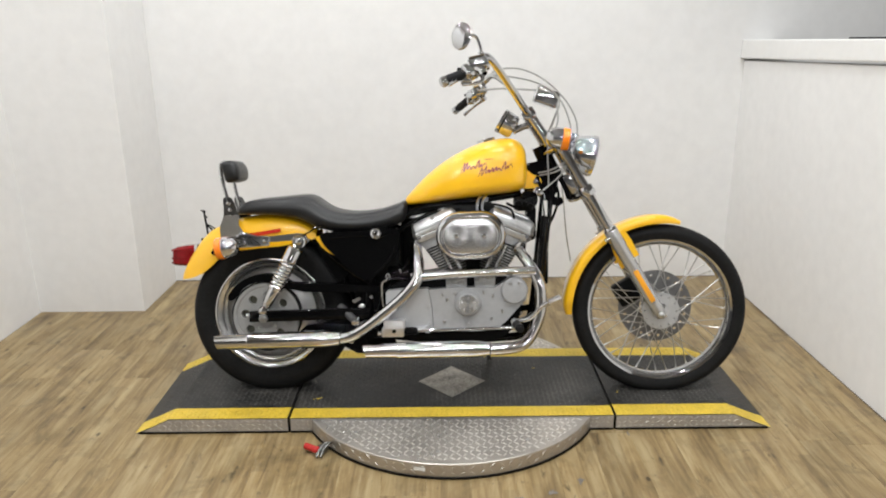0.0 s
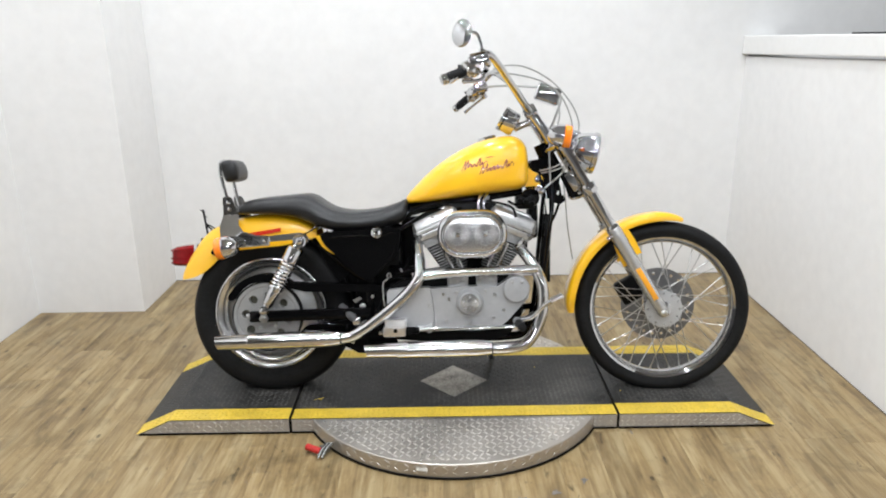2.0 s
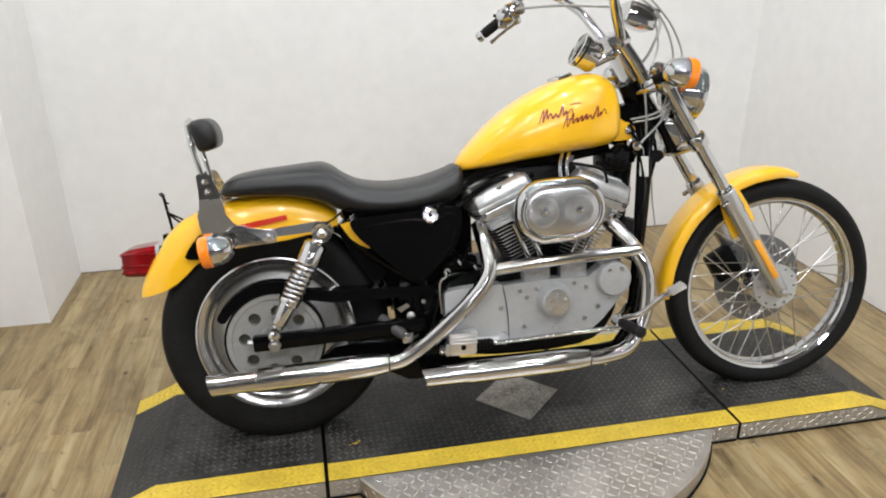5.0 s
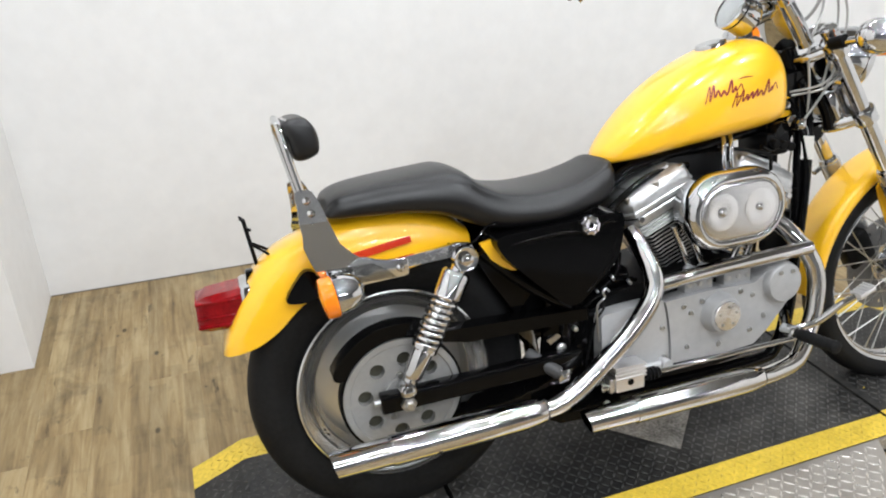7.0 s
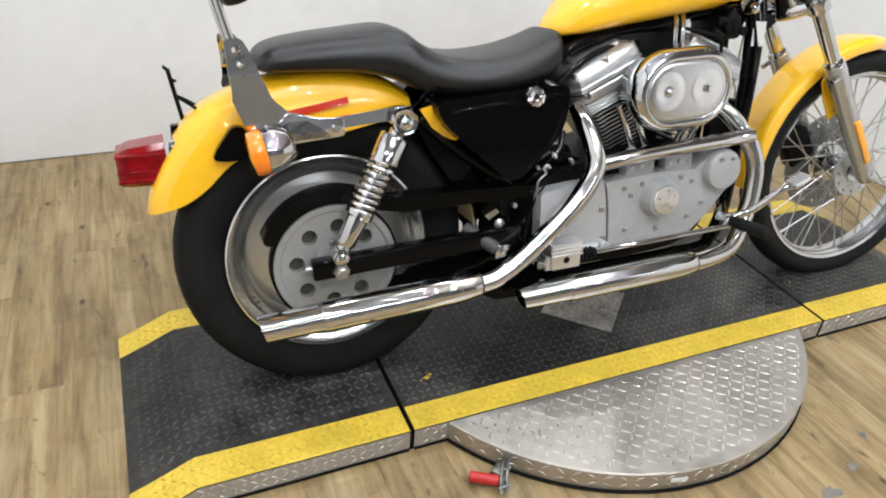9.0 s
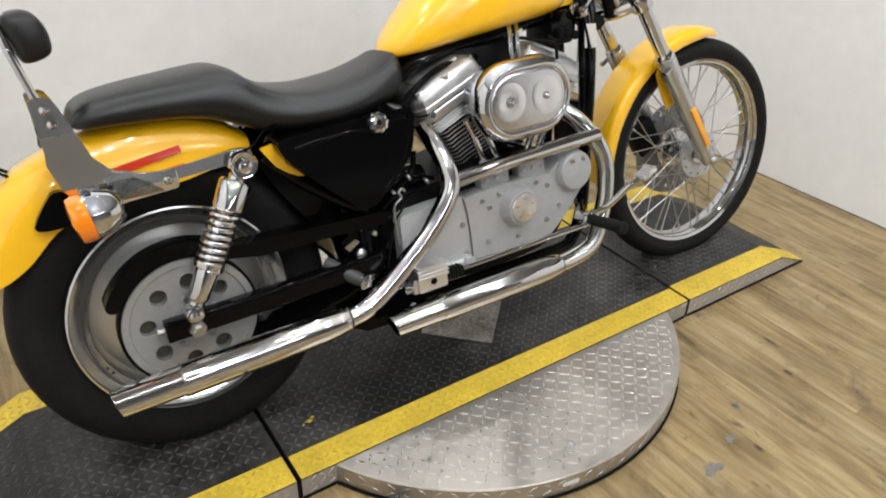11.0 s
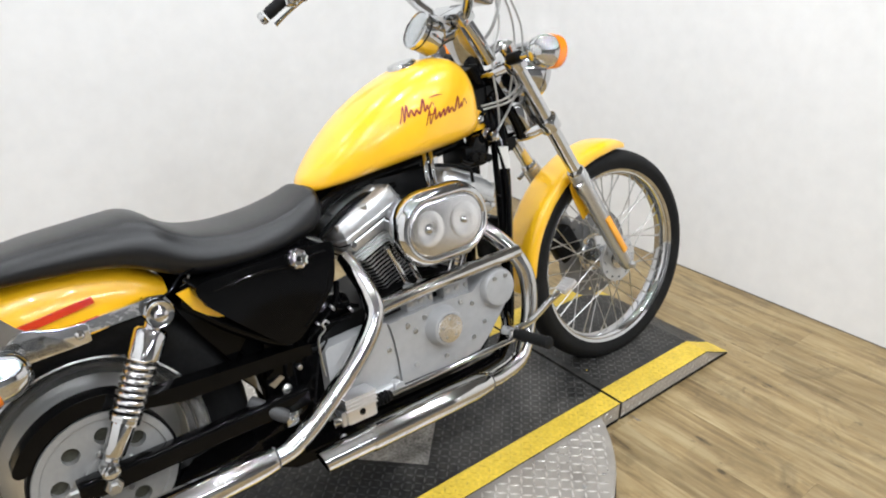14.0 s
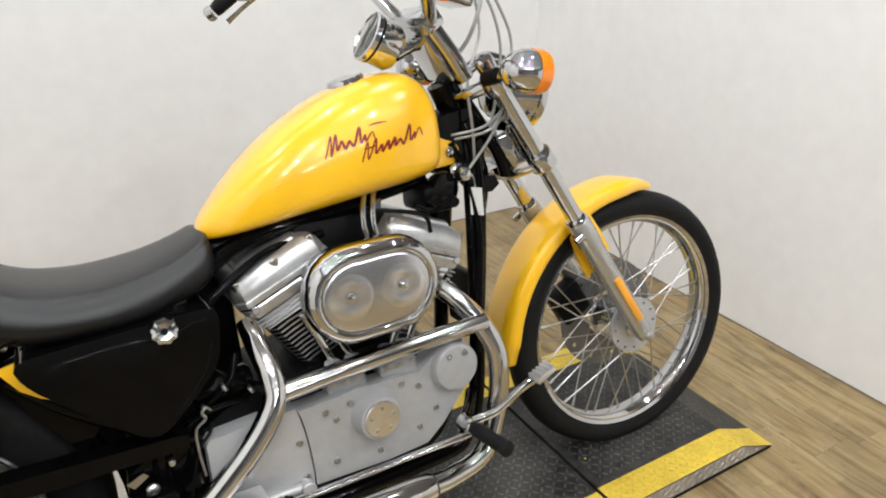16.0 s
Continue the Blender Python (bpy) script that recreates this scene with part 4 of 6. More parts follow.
# black frame plates behind the rear fender
for s in (-1, 1):
    part("frame_gusset", plate([(-0.56, 0.59), (-0.52, 0.65), (-0.42, 0.5), (-0.47, 0.44), (-0.53, 0.53)], s * 0.078, s * 0.09, 0.003), BLACK, bike, "black frame gusset")

# fuel tank
TK = [(-0.219, 0.76, 0.752, 0.012), (-0.212, 0.776, 0.746, 0.035), (-0.195, 0.796, 0.745, 0.056), (-0.165, 0.828, 0.747, 0.076), (-0.123, 0.868, 0.751, 0.093), (-0.08, 0.902, 0.757, 0.105), (-0.035, 0.932, 0.763, 0.114), (0.02, 0.961, 0.769, 0.121), (0.073, 0.983, 0.775, 0.125), (0.12, 0.996, 0.78, 0.126), (0.17, 1.003, 0.785, 0.124), (0.205, 1.001, 0.79, 0.119), (0.23, 0.991, 0.795, 0.112), (0.247, 0.974, 0.803, 0.1), (0.257, 0.95, 0.818, 0.08), (0.262, 0.915, 0.848, 0.045), (0.263, 0.895, 0.87, 0.02)]
TK = dense(TK, 5)
xs = [t[0] for t in TK]
loops = []
for i in range(46):
    u = i / 45
    x = xs[0] + (xs[-1] - xs[0]) * (0.5 - 0.5 * math.cos(math.pi * u))
    zt, zb, w = (float(np.interp(x, xs, [t[j] for t in TK])) for j in (1, 2, 3))
    lp = []
    zm = zb + 0.36 * (zt - zb)
    for k in range(40):
        a = 2 * math.pi * k / 40
        c, s = math.cos(a), math.sin(a)
        y = w * math.copysign(abs(c) ** 0.72, c)
        z = zm + (zt - zm) * abs(s) ** 0.9 if s >= 0 else zm - (zm - zb) * abs(s) ** 0.55
        lp.append((x, y, z))
    loops.append(lp)
tank_bm = rings(loops)
bmesh.ops.recalc_face_normals(tank_bm, faces=tank_bm.faces[:])
from_tank = tank_bm.copy()
tank = part("fuel_tank", tank_bm, YELLOW, bike, "glossy yellow teardrop fuel tank with red script", 60)
part("filler_cap", lathe([(0.033, -0.014), (0.037, -0.01), (0.037, -0.001), (0.034, 0.003), (0.02, 0.0055), (0.002, 0.0065)], (0.104, 0.0, 0.997), (-0.24, 0, 0.97), 24), CHROME, tank, "round chrome filler cap")
for s in (-1, 1):
    tab = part("mounting_tab", plate(outline([(0.225, 0.81), (0.29, 0.806), (0.312, 0.815), (0.318, 0.833), (0.306, 0.851), (0.28, 0.862), (0.25, 0.885), (0.23, 0.87)], 3), s * 0.04, s * 0.048, 0.002), YELLOW, tank)
    part("bolt", lathe([(0.012, 0), (0.012, 0.004), (0.008, 0.008), (0.002, 0.009)], (0.296, s * 0.048, 0.833), (0, s, 0), 14), CHROME, tank)

# black inner fender between the wheel and the oil tank
loops = []
for k in range(15):
    a = radians(66 - 64 * k / 14)
    o, i_ = [], []
    for j in range(9):
        y = -0.088 + 0.022 * j
        r = 0.352 - 0.012 * abs(y / 0.088) ** 3
        o.append(RC + Vector((r * math.cos(a), y, r * math.sin(a))))
        i_.append(RC + Vector(((r - 0.004) * math.cos(a), y, (r - 0.004) * math.sin(a))))
    loops.append(o + i_[::-1])
part("inner_fender", rings(loops), BLACK, bike, "black inner fender")

# red script on both flanks: plain flowing strokes laid on the skin
from mathutils.bvhtree import BVHTree

skin = BVHTree.FromBMesh(from_tank)


def on_skin(x, z, s):
    hit = skin.ray_cast(Vector((x, s * 0.4, z)), Vector((0, -s, 0)))
    return (hit[0] + hit[1] * 0.0008) if hit[0] else Vector((x, s * 0.12, z))


def stroke(bm, pts, w, s):
    path = smooth_path([(x, z, 0) for x, z in pts], 5)
    prev = None
    for i, p in enumerate(path):
        d = (path[min(i + 1, len(path) - 1)] - path[max(i - 1, 0)]).normalized()
        ww = w * (0.45 + 0.55 * math.sin(math.pi * min(max(i / (len(path) - 1), 0.08), 0.92)))
        n = Vector((-d.y, d.x, 0)) * ww
        cur = [bm.verts.new(on_skin(p.x + n.x, p.y + n.y, s)), bm.verts.new(on_skin(p.x - n.x, p.y - n.y, s))]
        if prev:
            bm.faces.new((prev[0], prev[1], cur[1], cur[0]))
        prev = cur


# two plain scribbled lines of uneven height, one above the other, and a short bar over them
STROKES = []
mark = random.Random(23)
for xa, xb, za, zb, n in ((0.002, 0.1, 0.874, 0.894, 7), (0.072, 0.198, 0.86, 0.886, 9)):
    line = []
    for k in range(2 * n + 1):
        u = k / (2 * n)
        x, z = xa + (xb - xa) * u + 0.003 * mark.uniform(-1, 1), za + (zb - za) * u
        h = mark.uniform(0.009, 0.016)
        if k in (1, 3, 2 * n - 5):
            h = mark.uniform(0.026, 0.033)
        line.append((x + 0.35 * h, z + h) if k % 2 else (x, z - (0.007 if k in (0, 2) else 0.002 * mark.random())))
    STROKES.append((line, 0.0024))
STROKES.append(([(xa + 0.006, za + 0.016), (xa + 0.03, za + 0.019)], 0.0016))
STROKES.append(([(0.094, 0.916), (0.112, 0.919), (0.13, 0.919)], 0.0016))
for s in (-1, 1):
    b = bmesh.new()
    for pts, w in STROKES:
        stroke(b, pts, w, s)
    part("script_mark", b, SCRIPT, tank, "dark red flowing script mark")

# ---- engine ----
crank = part("crankcase", plate(outline([(-0.27, 0.43), (-0.1, 0.475), (0.05, 0.49), (0.17, 0.47), (0.235, 0.4), (0.22, 0.29), (0.12, 0.215), (-0.2, 0.215), (-0.285, 0.29)], 4), -0.105, 0.12, 0.01), SATIN, bike, "dark engine crankcase")
part("primary_case", plate(outline([(-0.3, 0.42), (-0.1, 0.44), (0.2, 0.41), (0.26, 0.33), (0.2, 0.25), (-0.25, 0.24), (-0.33, 0.32)], 4), 0.12, 0.19, 0.015, 3), ALU, bike, "polished primary cover")
CC = [(-0.285, 0.30), (-0.27, 0.38), (-0.23, 0.408), (-0.105, 0.425), (0.0, 0.432), (0.09, 0.43), (0.13, 0.428), (0.155, 0.445), (0.19, 0.47), (0.235, 0.465), (0.258, 0.43), (0.252, 0.385), (0.215, 0.345), (0.175, 0.3), (0.135, 0.268), (0.05, 0.262), (-0.105, 0.265), (-0.2, 0.268), (-0.275, 0.272)]
gear = part("gear_cover", plate([p for p in CC if p[0] > -0.105] + [(-0.105, 0.265), (-0.104, 0.29), (-0.106, 0.33), (-0.11, 0.375), (-0.116, 0.41), (-0.121, 0.424)], -0.152, -0.1, 0.008, 3), GEARP, bike, "silver-grey gear cover", 60)
sprocket = part("sprocket_cover", plate([(-0.287, 0.30), (-0.286, 0.412), (-0.278, 0.42), (-0.2, 0.426), (-0.123, 0.428), (-0.118, 0.41), (-0.112, 0.375), (-0.108, 0.33), (-0.106, 0.29), (-0.107, 0.266), (-0.2, 0.268), (-0.275, 0.272)], -0.146, -0.09, 0.006, 3), CAST, bike, "silver-grey sprocket cover", 60)
part("wire_hook", tube([(-0.268, -0.15, 0.478), (-0.276, -0.152, 0.486), (-0.284, -0.152, 0.478), (-0.28, -0.152, 0.466), (-0.298, -0.152, 0.45), (-0.3, -0.152, 0.41), (-0.296, -0.15, 0.36)], 0.0026, 8), ZINC, sprocket, "bent steel wire hook")
boss = part("timer_boss", lathe([(0.054, 0), (0.05, 0.008), (0.045, 0.027), (0.042, 0.033), (0.036, 0.034)], (0.029, -0.148, 0.372), (0, -1, 0), 36), GEARP, gear)
part("timer_cover", lathe([(0.037, 0.03), (0.037, 0.036), (0.035, 0.0385), (0.001, 0.039)], (0.029, -0.148, 0.372), (0, -1, 0), 36), SPUN, gear, "round polished timer cover")
for k in range(5):
    a = 2 * math.pi * k / 5 + 0.3
    part("rivet", lathe([(0.0035, 0), (0.0033, 0.0015), (0.001, 0.0025)], (0.029 + 0.024 * math.cos(a), -0.1868, 0.372 + 0.024 * math.sin(a)), (0, -1, 0), 8), ZINC, gear)
part("oil_pump_cap", lathe([(0.052, 0), (0.05, 0.02), (0.046, 0.026), (0.02, 0.028), (0.001, 0.0285)], (0.206, -0.146, 0.42), (0, -1, 0), 32), GEARP, gear, "round silver end cap")
for x, z in ((-0.07, 0.405), (-0.05, 0.385), (0.09, 0.415), (0.125, 0.4), (-0.06, 0.3), (0.12, 0.31), (0.03, 0.29), (0.16, 0.34), (-0.02, 0.41), (0.19, 0.45), (0.225, 0.45)):
    part("screw", lathe([(0.0065, 0), (0.0065, 0.004), (0.004, 0.0045), (0.003, 0.002)], (x, -0.152 if x < 0.18 else -0.172, z), (0, -1, 0), 8), ZINC, gear)
for x, z in ((-0.125, 0.36), (-0.12, 0.285), (-0.255, 0.36)):
    part("screw", lathe([(0.007, 0), (0.007, 0.005), (0.004, 0.0055), (0.003, 0.003)], (x, -0.146, z), (0, -1, 0), 8), ZINC, sprocket)

CR = Vector((0.05, 0, 0.315))
for sgn, nm in ((-1, "rear"), (1, "front")):
    d = Vector((sgn * math.sin(radians(22.5)), 0, math.cos(radians(22.5))))
    tm = Matrix.Translation(CR) @ Matrix.Rotation(radians(22.5) * sgn, 4, "Y")
    cyl_ob = part("cylinder", lathe([(0.038, 0.13), (0.042, 0.31)], CR, d, 28), SATIN, bike, "finned black and silver engine cylinder")
    for k in range(13):
        h = 0.165 + 0.0112 * k
        w = 0.046 + 0.0022 * k
        e = 0.062 + 0.0024 * k
        b = plate([(x, z) for x, z in outline([(-w, -e * 0.85), (-w * 0.5, -e), (w * 0.5, -e), (w, -e * 0.85), (w, e * 0.85), (w * 0.5, e), (-w * 0.5, e), (-w, e * 0.85)], 2)], -0.0019, 0.0019, 0.0, 1)
        b.transform(tm @ Matrix.Translation((0, 0, h)) @ Matrix.Rotation(radians(-90), 4, "X"))
        axis = (tm.to_3x3() @ Vector((0, 0, 1))).normalized()
        b.normal_update()
        for f in b.faces:
            f.material_index = 1 if abs(f.normal.dot(axis)) < 0.5 else 0
        part("fin", b, [SATIN, ROCKER], cyl_ob)
    b = box(-0.074, 0.074, -0.094, 0.094, 0.308, 0.343, 0.006, m=tm)
    for k, z in enumerate((0.31, 0.318, 0.326, 0.334)):
        w = 0.074 + 0.004 * k
        box(-w, w, -0.1, 0.1, z, z + 0.0035, 0.001, 1, bm=b, m=tm)
    head = part("cylinder_head", b, ROCKER, cyl_ob, "polished aluminium cylinder head")
    octa = ((-1, -0.8), (-0.85, -1), (0.85, -1), (1, -0.8), (1, 0.8), (0.85, 1), (-0.85, 1), (-1, 0.8))

    def layer(rows, angle=25):
        b = rings([[tm @ Vector((x * wx, y * wy, z)) for x, y in octa] for wx, wy, z in rows])
        return bevel(b, 0.003, 2, angle)

    part("lower_rocker_box", layer([(0.088, 0.104, 0.342), (0.093, 0.107, 0.348), (0.096, 0.108, 0.362), (0.095, 0.106, 0.365)]), ROCKER, cyl_ob, "cast aluminium lower rocker box", 35)
    part("gasket", layer([(0.097, 0.105, 0.3645), (0.097, 0.105, 0.3685)]), SATIN, cyl_ob)
    part("middle_rocker_box", layer([(0.097, 0.105, 0.368), (0.098, 0.106, 0.37), (0.098, 0.106, 0.379), (0.096, 0.104, 0.381)]), ROCKER, cyl_ob, "", 35)
    part("rocker_cover", layer([(0.094, 0.102, 0.3815), (0.0945, 0.1025, 0.39), (0.091, 0.1, 0.406), (0.084, 0.093, 0.416), (0.07, 0.08, 0.4235), (0.045, 0.055, 0.4275), (0.02, 0.03, 0.4285)], 90), ROCKER, cyl_ob, "cast aluminium rocker cover", 50)
    part("rocker_lid", layer([(0.062, 0.074, 0.419), (0.064, 0.076, 0.423), (0.062, 0.074, 0.4295), (0.056, 0.068, 0.432)], 60), ROCKER, cyl_ob, "", 35)
    for bx, by in ((-0.078, -0.086), (0.078, -0.086), (-0.078, 0.086), (0.078, 0.086), (0.0, -0.092)):
        part("lid_bolt", lathe([(0.0085, 0.398), (0.0085, 0.417), (0.007, 0.4185), (0.004, 0.4165)], tm @ Vector((bx, by, 0)), d, 12), ZINC, cyl_ob)
    for bx in (-0.075, 0.075):
        part("bolt", cyl(tm @ Vector((bx, -0.107, 0.362)), tm @ Vector((bx, -0.114, 0.362)), 0.008, 8), CHROME, cyl_ob)
    # pushrod tubes
    for x0 in (0.032, 0.068):
        a = Vector((CR.x + sgn * x0, -0.115, 0.455))
        e = a + d * 0.15
        pr = part("pushrod_tube", cyl(a, e, 0.0085, 14), CHROME, bike, "chrome pushrod tube")
        part("collar", cyl(a, a + (e - a) * 0.16, 0.013, 14), CHROME, pr)

# air cleaner
AC = (0.041, 0.632)


def oval(rows, turn=0.03):
    return [[(x, y, z) for x, z in stadium(AC[0], AC[1], hw, hh, 12, turn)] for hw, hh, y in rows]


air = part("air_cleaner", rings(oval([(0.11, 0.07, -0.11), (0.118, 0.078, -0.115), (0.12, 0.08, -0.135), (0.126, 0.085, -0.147), (0.132, 0.091, -0.162), (0.133, 0.092, -0.177), (0.13, 0.089, -0.193), (0.122, 0.081, -0.204), (0.113, 0.072, -0.208), (0.108, 0.067, -0.205), (0.105, 0.064, -0.199)])), CHROME, bike, "oval chrome air cleaner", 60)
part("insert", rings(oval([(0.106, 0.065, -0.196), (0.106, 0.065, -0.202), (0.103, 0.062, -0.2055), (0.099, 0.058, -0.2065)])), SATIN_CHROME, air, "satin oval insert", 50)
for x in (-0.012, 0.09):
    part("dimple", lathe([(0.047, 0.0), (0.042, 0.0006), (0.036, 0.001), (0.03, 0.0012), (0.024, 0.0011), (0.018, 0.0008), (0.013, 0.0005), (0.009, 0.0004), (0.004, 0.0004)], (x, -0.206, 0.634), (0, -1, 0), 40), SPUN, air, "", 70)
    part("bolt", lathe([(0.008, 0), (0.0075, 0.004), (0.003, 0.006), (0.001, 0.0062)], (x, -0.207, 0.634), (0, -1, 0), 12), CHROME, air)

# exhaust
rear_pipe = part("rear_exhaust_pipe", tube([(-0.172, -0.085, 0.595), (-0.168, -0.115, 0.565), (-0.16, -0.148, 0.52), (-0.165, -0.17, 0.465), (-0.223, -0.182, 0.394), (-0.343, -0.19, 0.297), (-0.409, -0.192, 0.257), (-0.452, -0.192, 0.247), (-0.5, -0.192, 0.245)], [0.0195, 0.0225, 0.0225, 0.0225, 0.0225, 0.0225], 20), EXHAUST, bike, "chrome exhaust pipe of the rear cylinder", 60)
front_pipe = part("front_exhaust_pipe", tube([(0.215, -0.085, 0.578), (0.25, -0.12, 0.538), (0.286, -0.15, 0.48), (0.305, -0.163, 0.424), (0.304, -0.167, 0.35), (0.287, -0.17, 0.285), (0.24, -0.185, 0.218), (0.154, -0.198, 0.202), (0.08, -0.205, 0.206)], 0.0215, 20), EXHAUST, bike, "chrome exhaust pipe of the front cylinder", 60)
part("crossover_pipe", tube([(-0.163, -0.165, 0.475), (0.0, -0.165, 0.488), (0.285, -0.158, 0.496)], 0.0175, 18), EXHAUST, bike, "chrome crossover pipe")


def muffler(x0, x1, y, z0, z1, r0, r1, cut):
    """A tapered chrome muffler with a slash cut that opens to the side."""
    n = 24
    loops = []
    big = r1 * 1.16
    outer = [(0.0, r0 * 0.98), (0.001, r0 * 1.07), (0.004, r0 * 1.09), (0.06, r0 * 1.09 + (big - r0 * 1.09) * 0.52), (0.106, big * 0.985), (0.108, big * 0.99), (0.11, big), (0.3, big), (0.5, big), (0.735, big)]
    for u, r in outer:
        loops.append([Vector((x0 + (x1 - x0) * u, y + r * math.cos(a), z0 + (z1 - z0) * u + r * math.sin(a))) for a in (2 * math.pi * k / n for k in range(n))])
    for u, r in ((0.742, big), (0.7445, big * 0.985), (0.7455, r1 * 1.07), (0.75, r1 * 1.06), (1.0, r1 * 0.99), (1.0, r1 * 0.93), (0.8, r1 * 0.9)):
        loops.append([Vector((x0 + (x1 - x0) * u - cut * math.sin(a) * (1 if u > 0.9 else 0), y + r * math.cos(a), z0 + (z1 - z0) * u + r * math.sin(a))) for a in (2 * math.pi * k / n for k in range(n))])
    return rings(loops)


SOOT = material("sooty_steel", (0.03, 0.028, 0.026), 0.7, 0.3, vary=0.2, scale=30)
for x0, x1, y, z0, z1, r0, r1, cut, pr in ((-0.459, -0.932, -0.192, 0.246, 0.232, 0.0245, 0.0285, 0.008, rear_pipe), (0.11, -0.362, -0.206, 0.206, 0.199, 0.0235, 0.0275, 0.008, front_pipe)):
    mf = part("muffler", muffler(x0, x1, y, z0, z1, r0, r1, cut), EXHAUST, bike, "tapered chrome muffler with a slash-cut tip", 50)
    part("baffle", cyl((x1 + 0.08, y, z1), (x1 + 0.1, y, z1), r1 * 0.87, 18), SOOT, mf, "sooty baffle")
    part("seam_band", lathe([(r0 * 0.9, 0.0005), (r0 * 0.985, 0.001), (r0 * 0.985, 0.004), (r0 * 0.9, 0.0045)], (x0, y, z0), (1, 0, 0), 24), SOOT, mf, "dark joint between pipe and muffler")
part("hanger_bracket", plate([(-0.45, 0.205), (-0.4, 0.178), (-0.27, 0.172), (-0.24, 0.2), (-0.27, 0.275), (-0.31, 0.29), (-0.37, 0.255), (-0.45, 0.24)], -0.152, -0.14, 0.003), BLACK, bike, "black exhaust hanger bracket")
for x, z in ((-0.42, 0.225), (-0.3, 0.26), (-0.28, 0.2)):
    part("hanger_bolt", lathe([(0.009, 0), (0.009, 0.005), (0.005, 0.008), (0.002, 0.0085)], (x, -0.152, z), (0, -1, 0), 8), ZINC, bike)

for px, py, pz, dx in ((0.228, -0.093, 0.574, 0.65),):
    part("exhaust_flange", lathe([(0.024, -0.006), (0.03, -0.005), (0.031, 0.005), (0.024, 0.007)], (px, py, pz), (dx, -0.75, -0.35), 20), CHROME, bike, "chrome exhaust flange")
    for sgn in (-1, 1):
        part("flange_nut", cyl((px + 0.0, py - 0.004, pz + sgn * 0.033), (px + dx * 0.015, py - 0.018, pz + sgn * 0.033 - 0.004), 0.007, 6), ZINC, bike)
part("valley_cover", box(-0.06, 0.14, -0.06, 0.06, 0.6, 0.75, 0.02), SATIN, bike, "black intake manifold between the cylinders")
part("starter_motor", lathe([(0.01, 0), (0.026, 0.003), (0.03, 0.012), (0.03, 0.1), (0.024, 0.108), (0.008, 0.11)], (-0.285, -0.062, 0.478), (1, 0, 0), 24), BLACK, bike, "gloss black starter motor")
for pts, w in (([(-0.3, -0.09, 0.44), (-0.26, -0.1, 0.47), (-0.22, -0.098, 0.5), (-0.2, -0.08, 0.54)], 0.007), ([(-0.33, -0.1, 0.4), (-0.29, -0.112, 0.452), (-0.24, -0.11, 0.462), (-0.19, -0.1, 0.455)], 0.0055), ([(-0.25, -0.06, 0.52), (-0.21, -0.085, 0.49), (-0.16, -0.09, 0.47)], 0.005)):
    part("oil_hose", tube(pts, w, 10), BLACK, bike, "black oil hose")
for x, z in ((-0.275, 0.462), (-0.235, 0.49), (-0.19, 0.472)):
    part("hose_clamp", lathe([(0.008, 0), (0.0085, 0.001), (0.0085, 0.005), (0.008, 0.006)], (x, -0.104, z), (0.8, -0.1, 0.5), 12), ZINC, bike)
part("rear_mount_plate", plate([(-0.345, 0.42), (-0.27, 0.43), (-0.26, 0.3), (-0.33, 0.28)], -0.11, -0.1, 0.003), BLACK, bike)

# tappet blocks between the crossover pipe and the gear cover
for x0, x1 in ((-0.055, 0.025), (0.055, 0.135)):
    b = box(x0, x1, -0.135, -0.08, 0.425, 0.468, 0.006)
    cyl((x0 + 0.02, -0.125, 0.46), (x0 + 0.02, -0.125, 0.49), 0.016, 14, bm=b)
    cyl((x1 - 0.02, -0.125, 0.46), (x1 - 0.02, -0.125, 0.49), 0.016, 14, bm=b)
    tb = part("tappet_block", b, GEARP, bike, "grey tappet block")
    for x in (x0 + 0.012, (x0 + x1) / 2, x1 - 0.012):
        part("screw", cyl((x, -0.134, 0.447), (x, -0.139, 0.447), 0.006, 8), ZINC, tb)

# ---- frame ----
b = tube([(0.315, 0, 0.97), (0.345, 0, 0.9), (0.36, 0, 0.86)], 0.032, 18)
frame_ob = part("steering_head", b, BLACK, bike, "gloss black frame")
for s in (-1, 1):
    part("down_tube", tube([(0.348, s * 0.03, 0.865), (0.338, s * 0.055, 0.75), (0.32, s * 0.075, 0.55), (0.298, s * 0.085, 0.32), (0.26, s * 0.09, 0.215), (0.18, s * 0.09, 0.185), (-0.2, s * 0.095, 0.185), (-0.34, s * 0.1, 0.22), (-0.36, s * 0.1, 0.34), (-0.34, s * 0.1, 0.5), (-0.28, s * 0.1, 0.66)], 0.0175, 14), BLACK, frame_ob, "black frame down tube")
    part("seat_rail", tube([(-0.27, s * 0.1, 0.665), (-0.4, s * 0.105, 0.655), (-0.5, s * 0.1, 0.635), (-0.545, s * 0.098, 0.622)], 0.013, 12), BLACK, frame_ob)
    part("diagonal_strut", tube([(-0.55, s * 0.1, 0.605), (-0.47, s * 0.11, 0.53), (-0.35, s * 0.105, 0.44)], 0.014, 12), BLACK, frame_ob)
    part("rear_plate", plate([(-0.4, 0.5), (-0.33, 0.46), (-0.31, 0.3), (-0.37, 0.27), (-0.42, 0.33)], s * 0.092, s * 0.106, 0.005), BLACK, frame_ob)
part("backbone", tube([(0.33, 0, 0.9), (0.2, 0, 0.81), (-0.05, 0, 0.755), (-0.3, 0, 0.7)], 0.026, 16), BLACK, frame_ob)
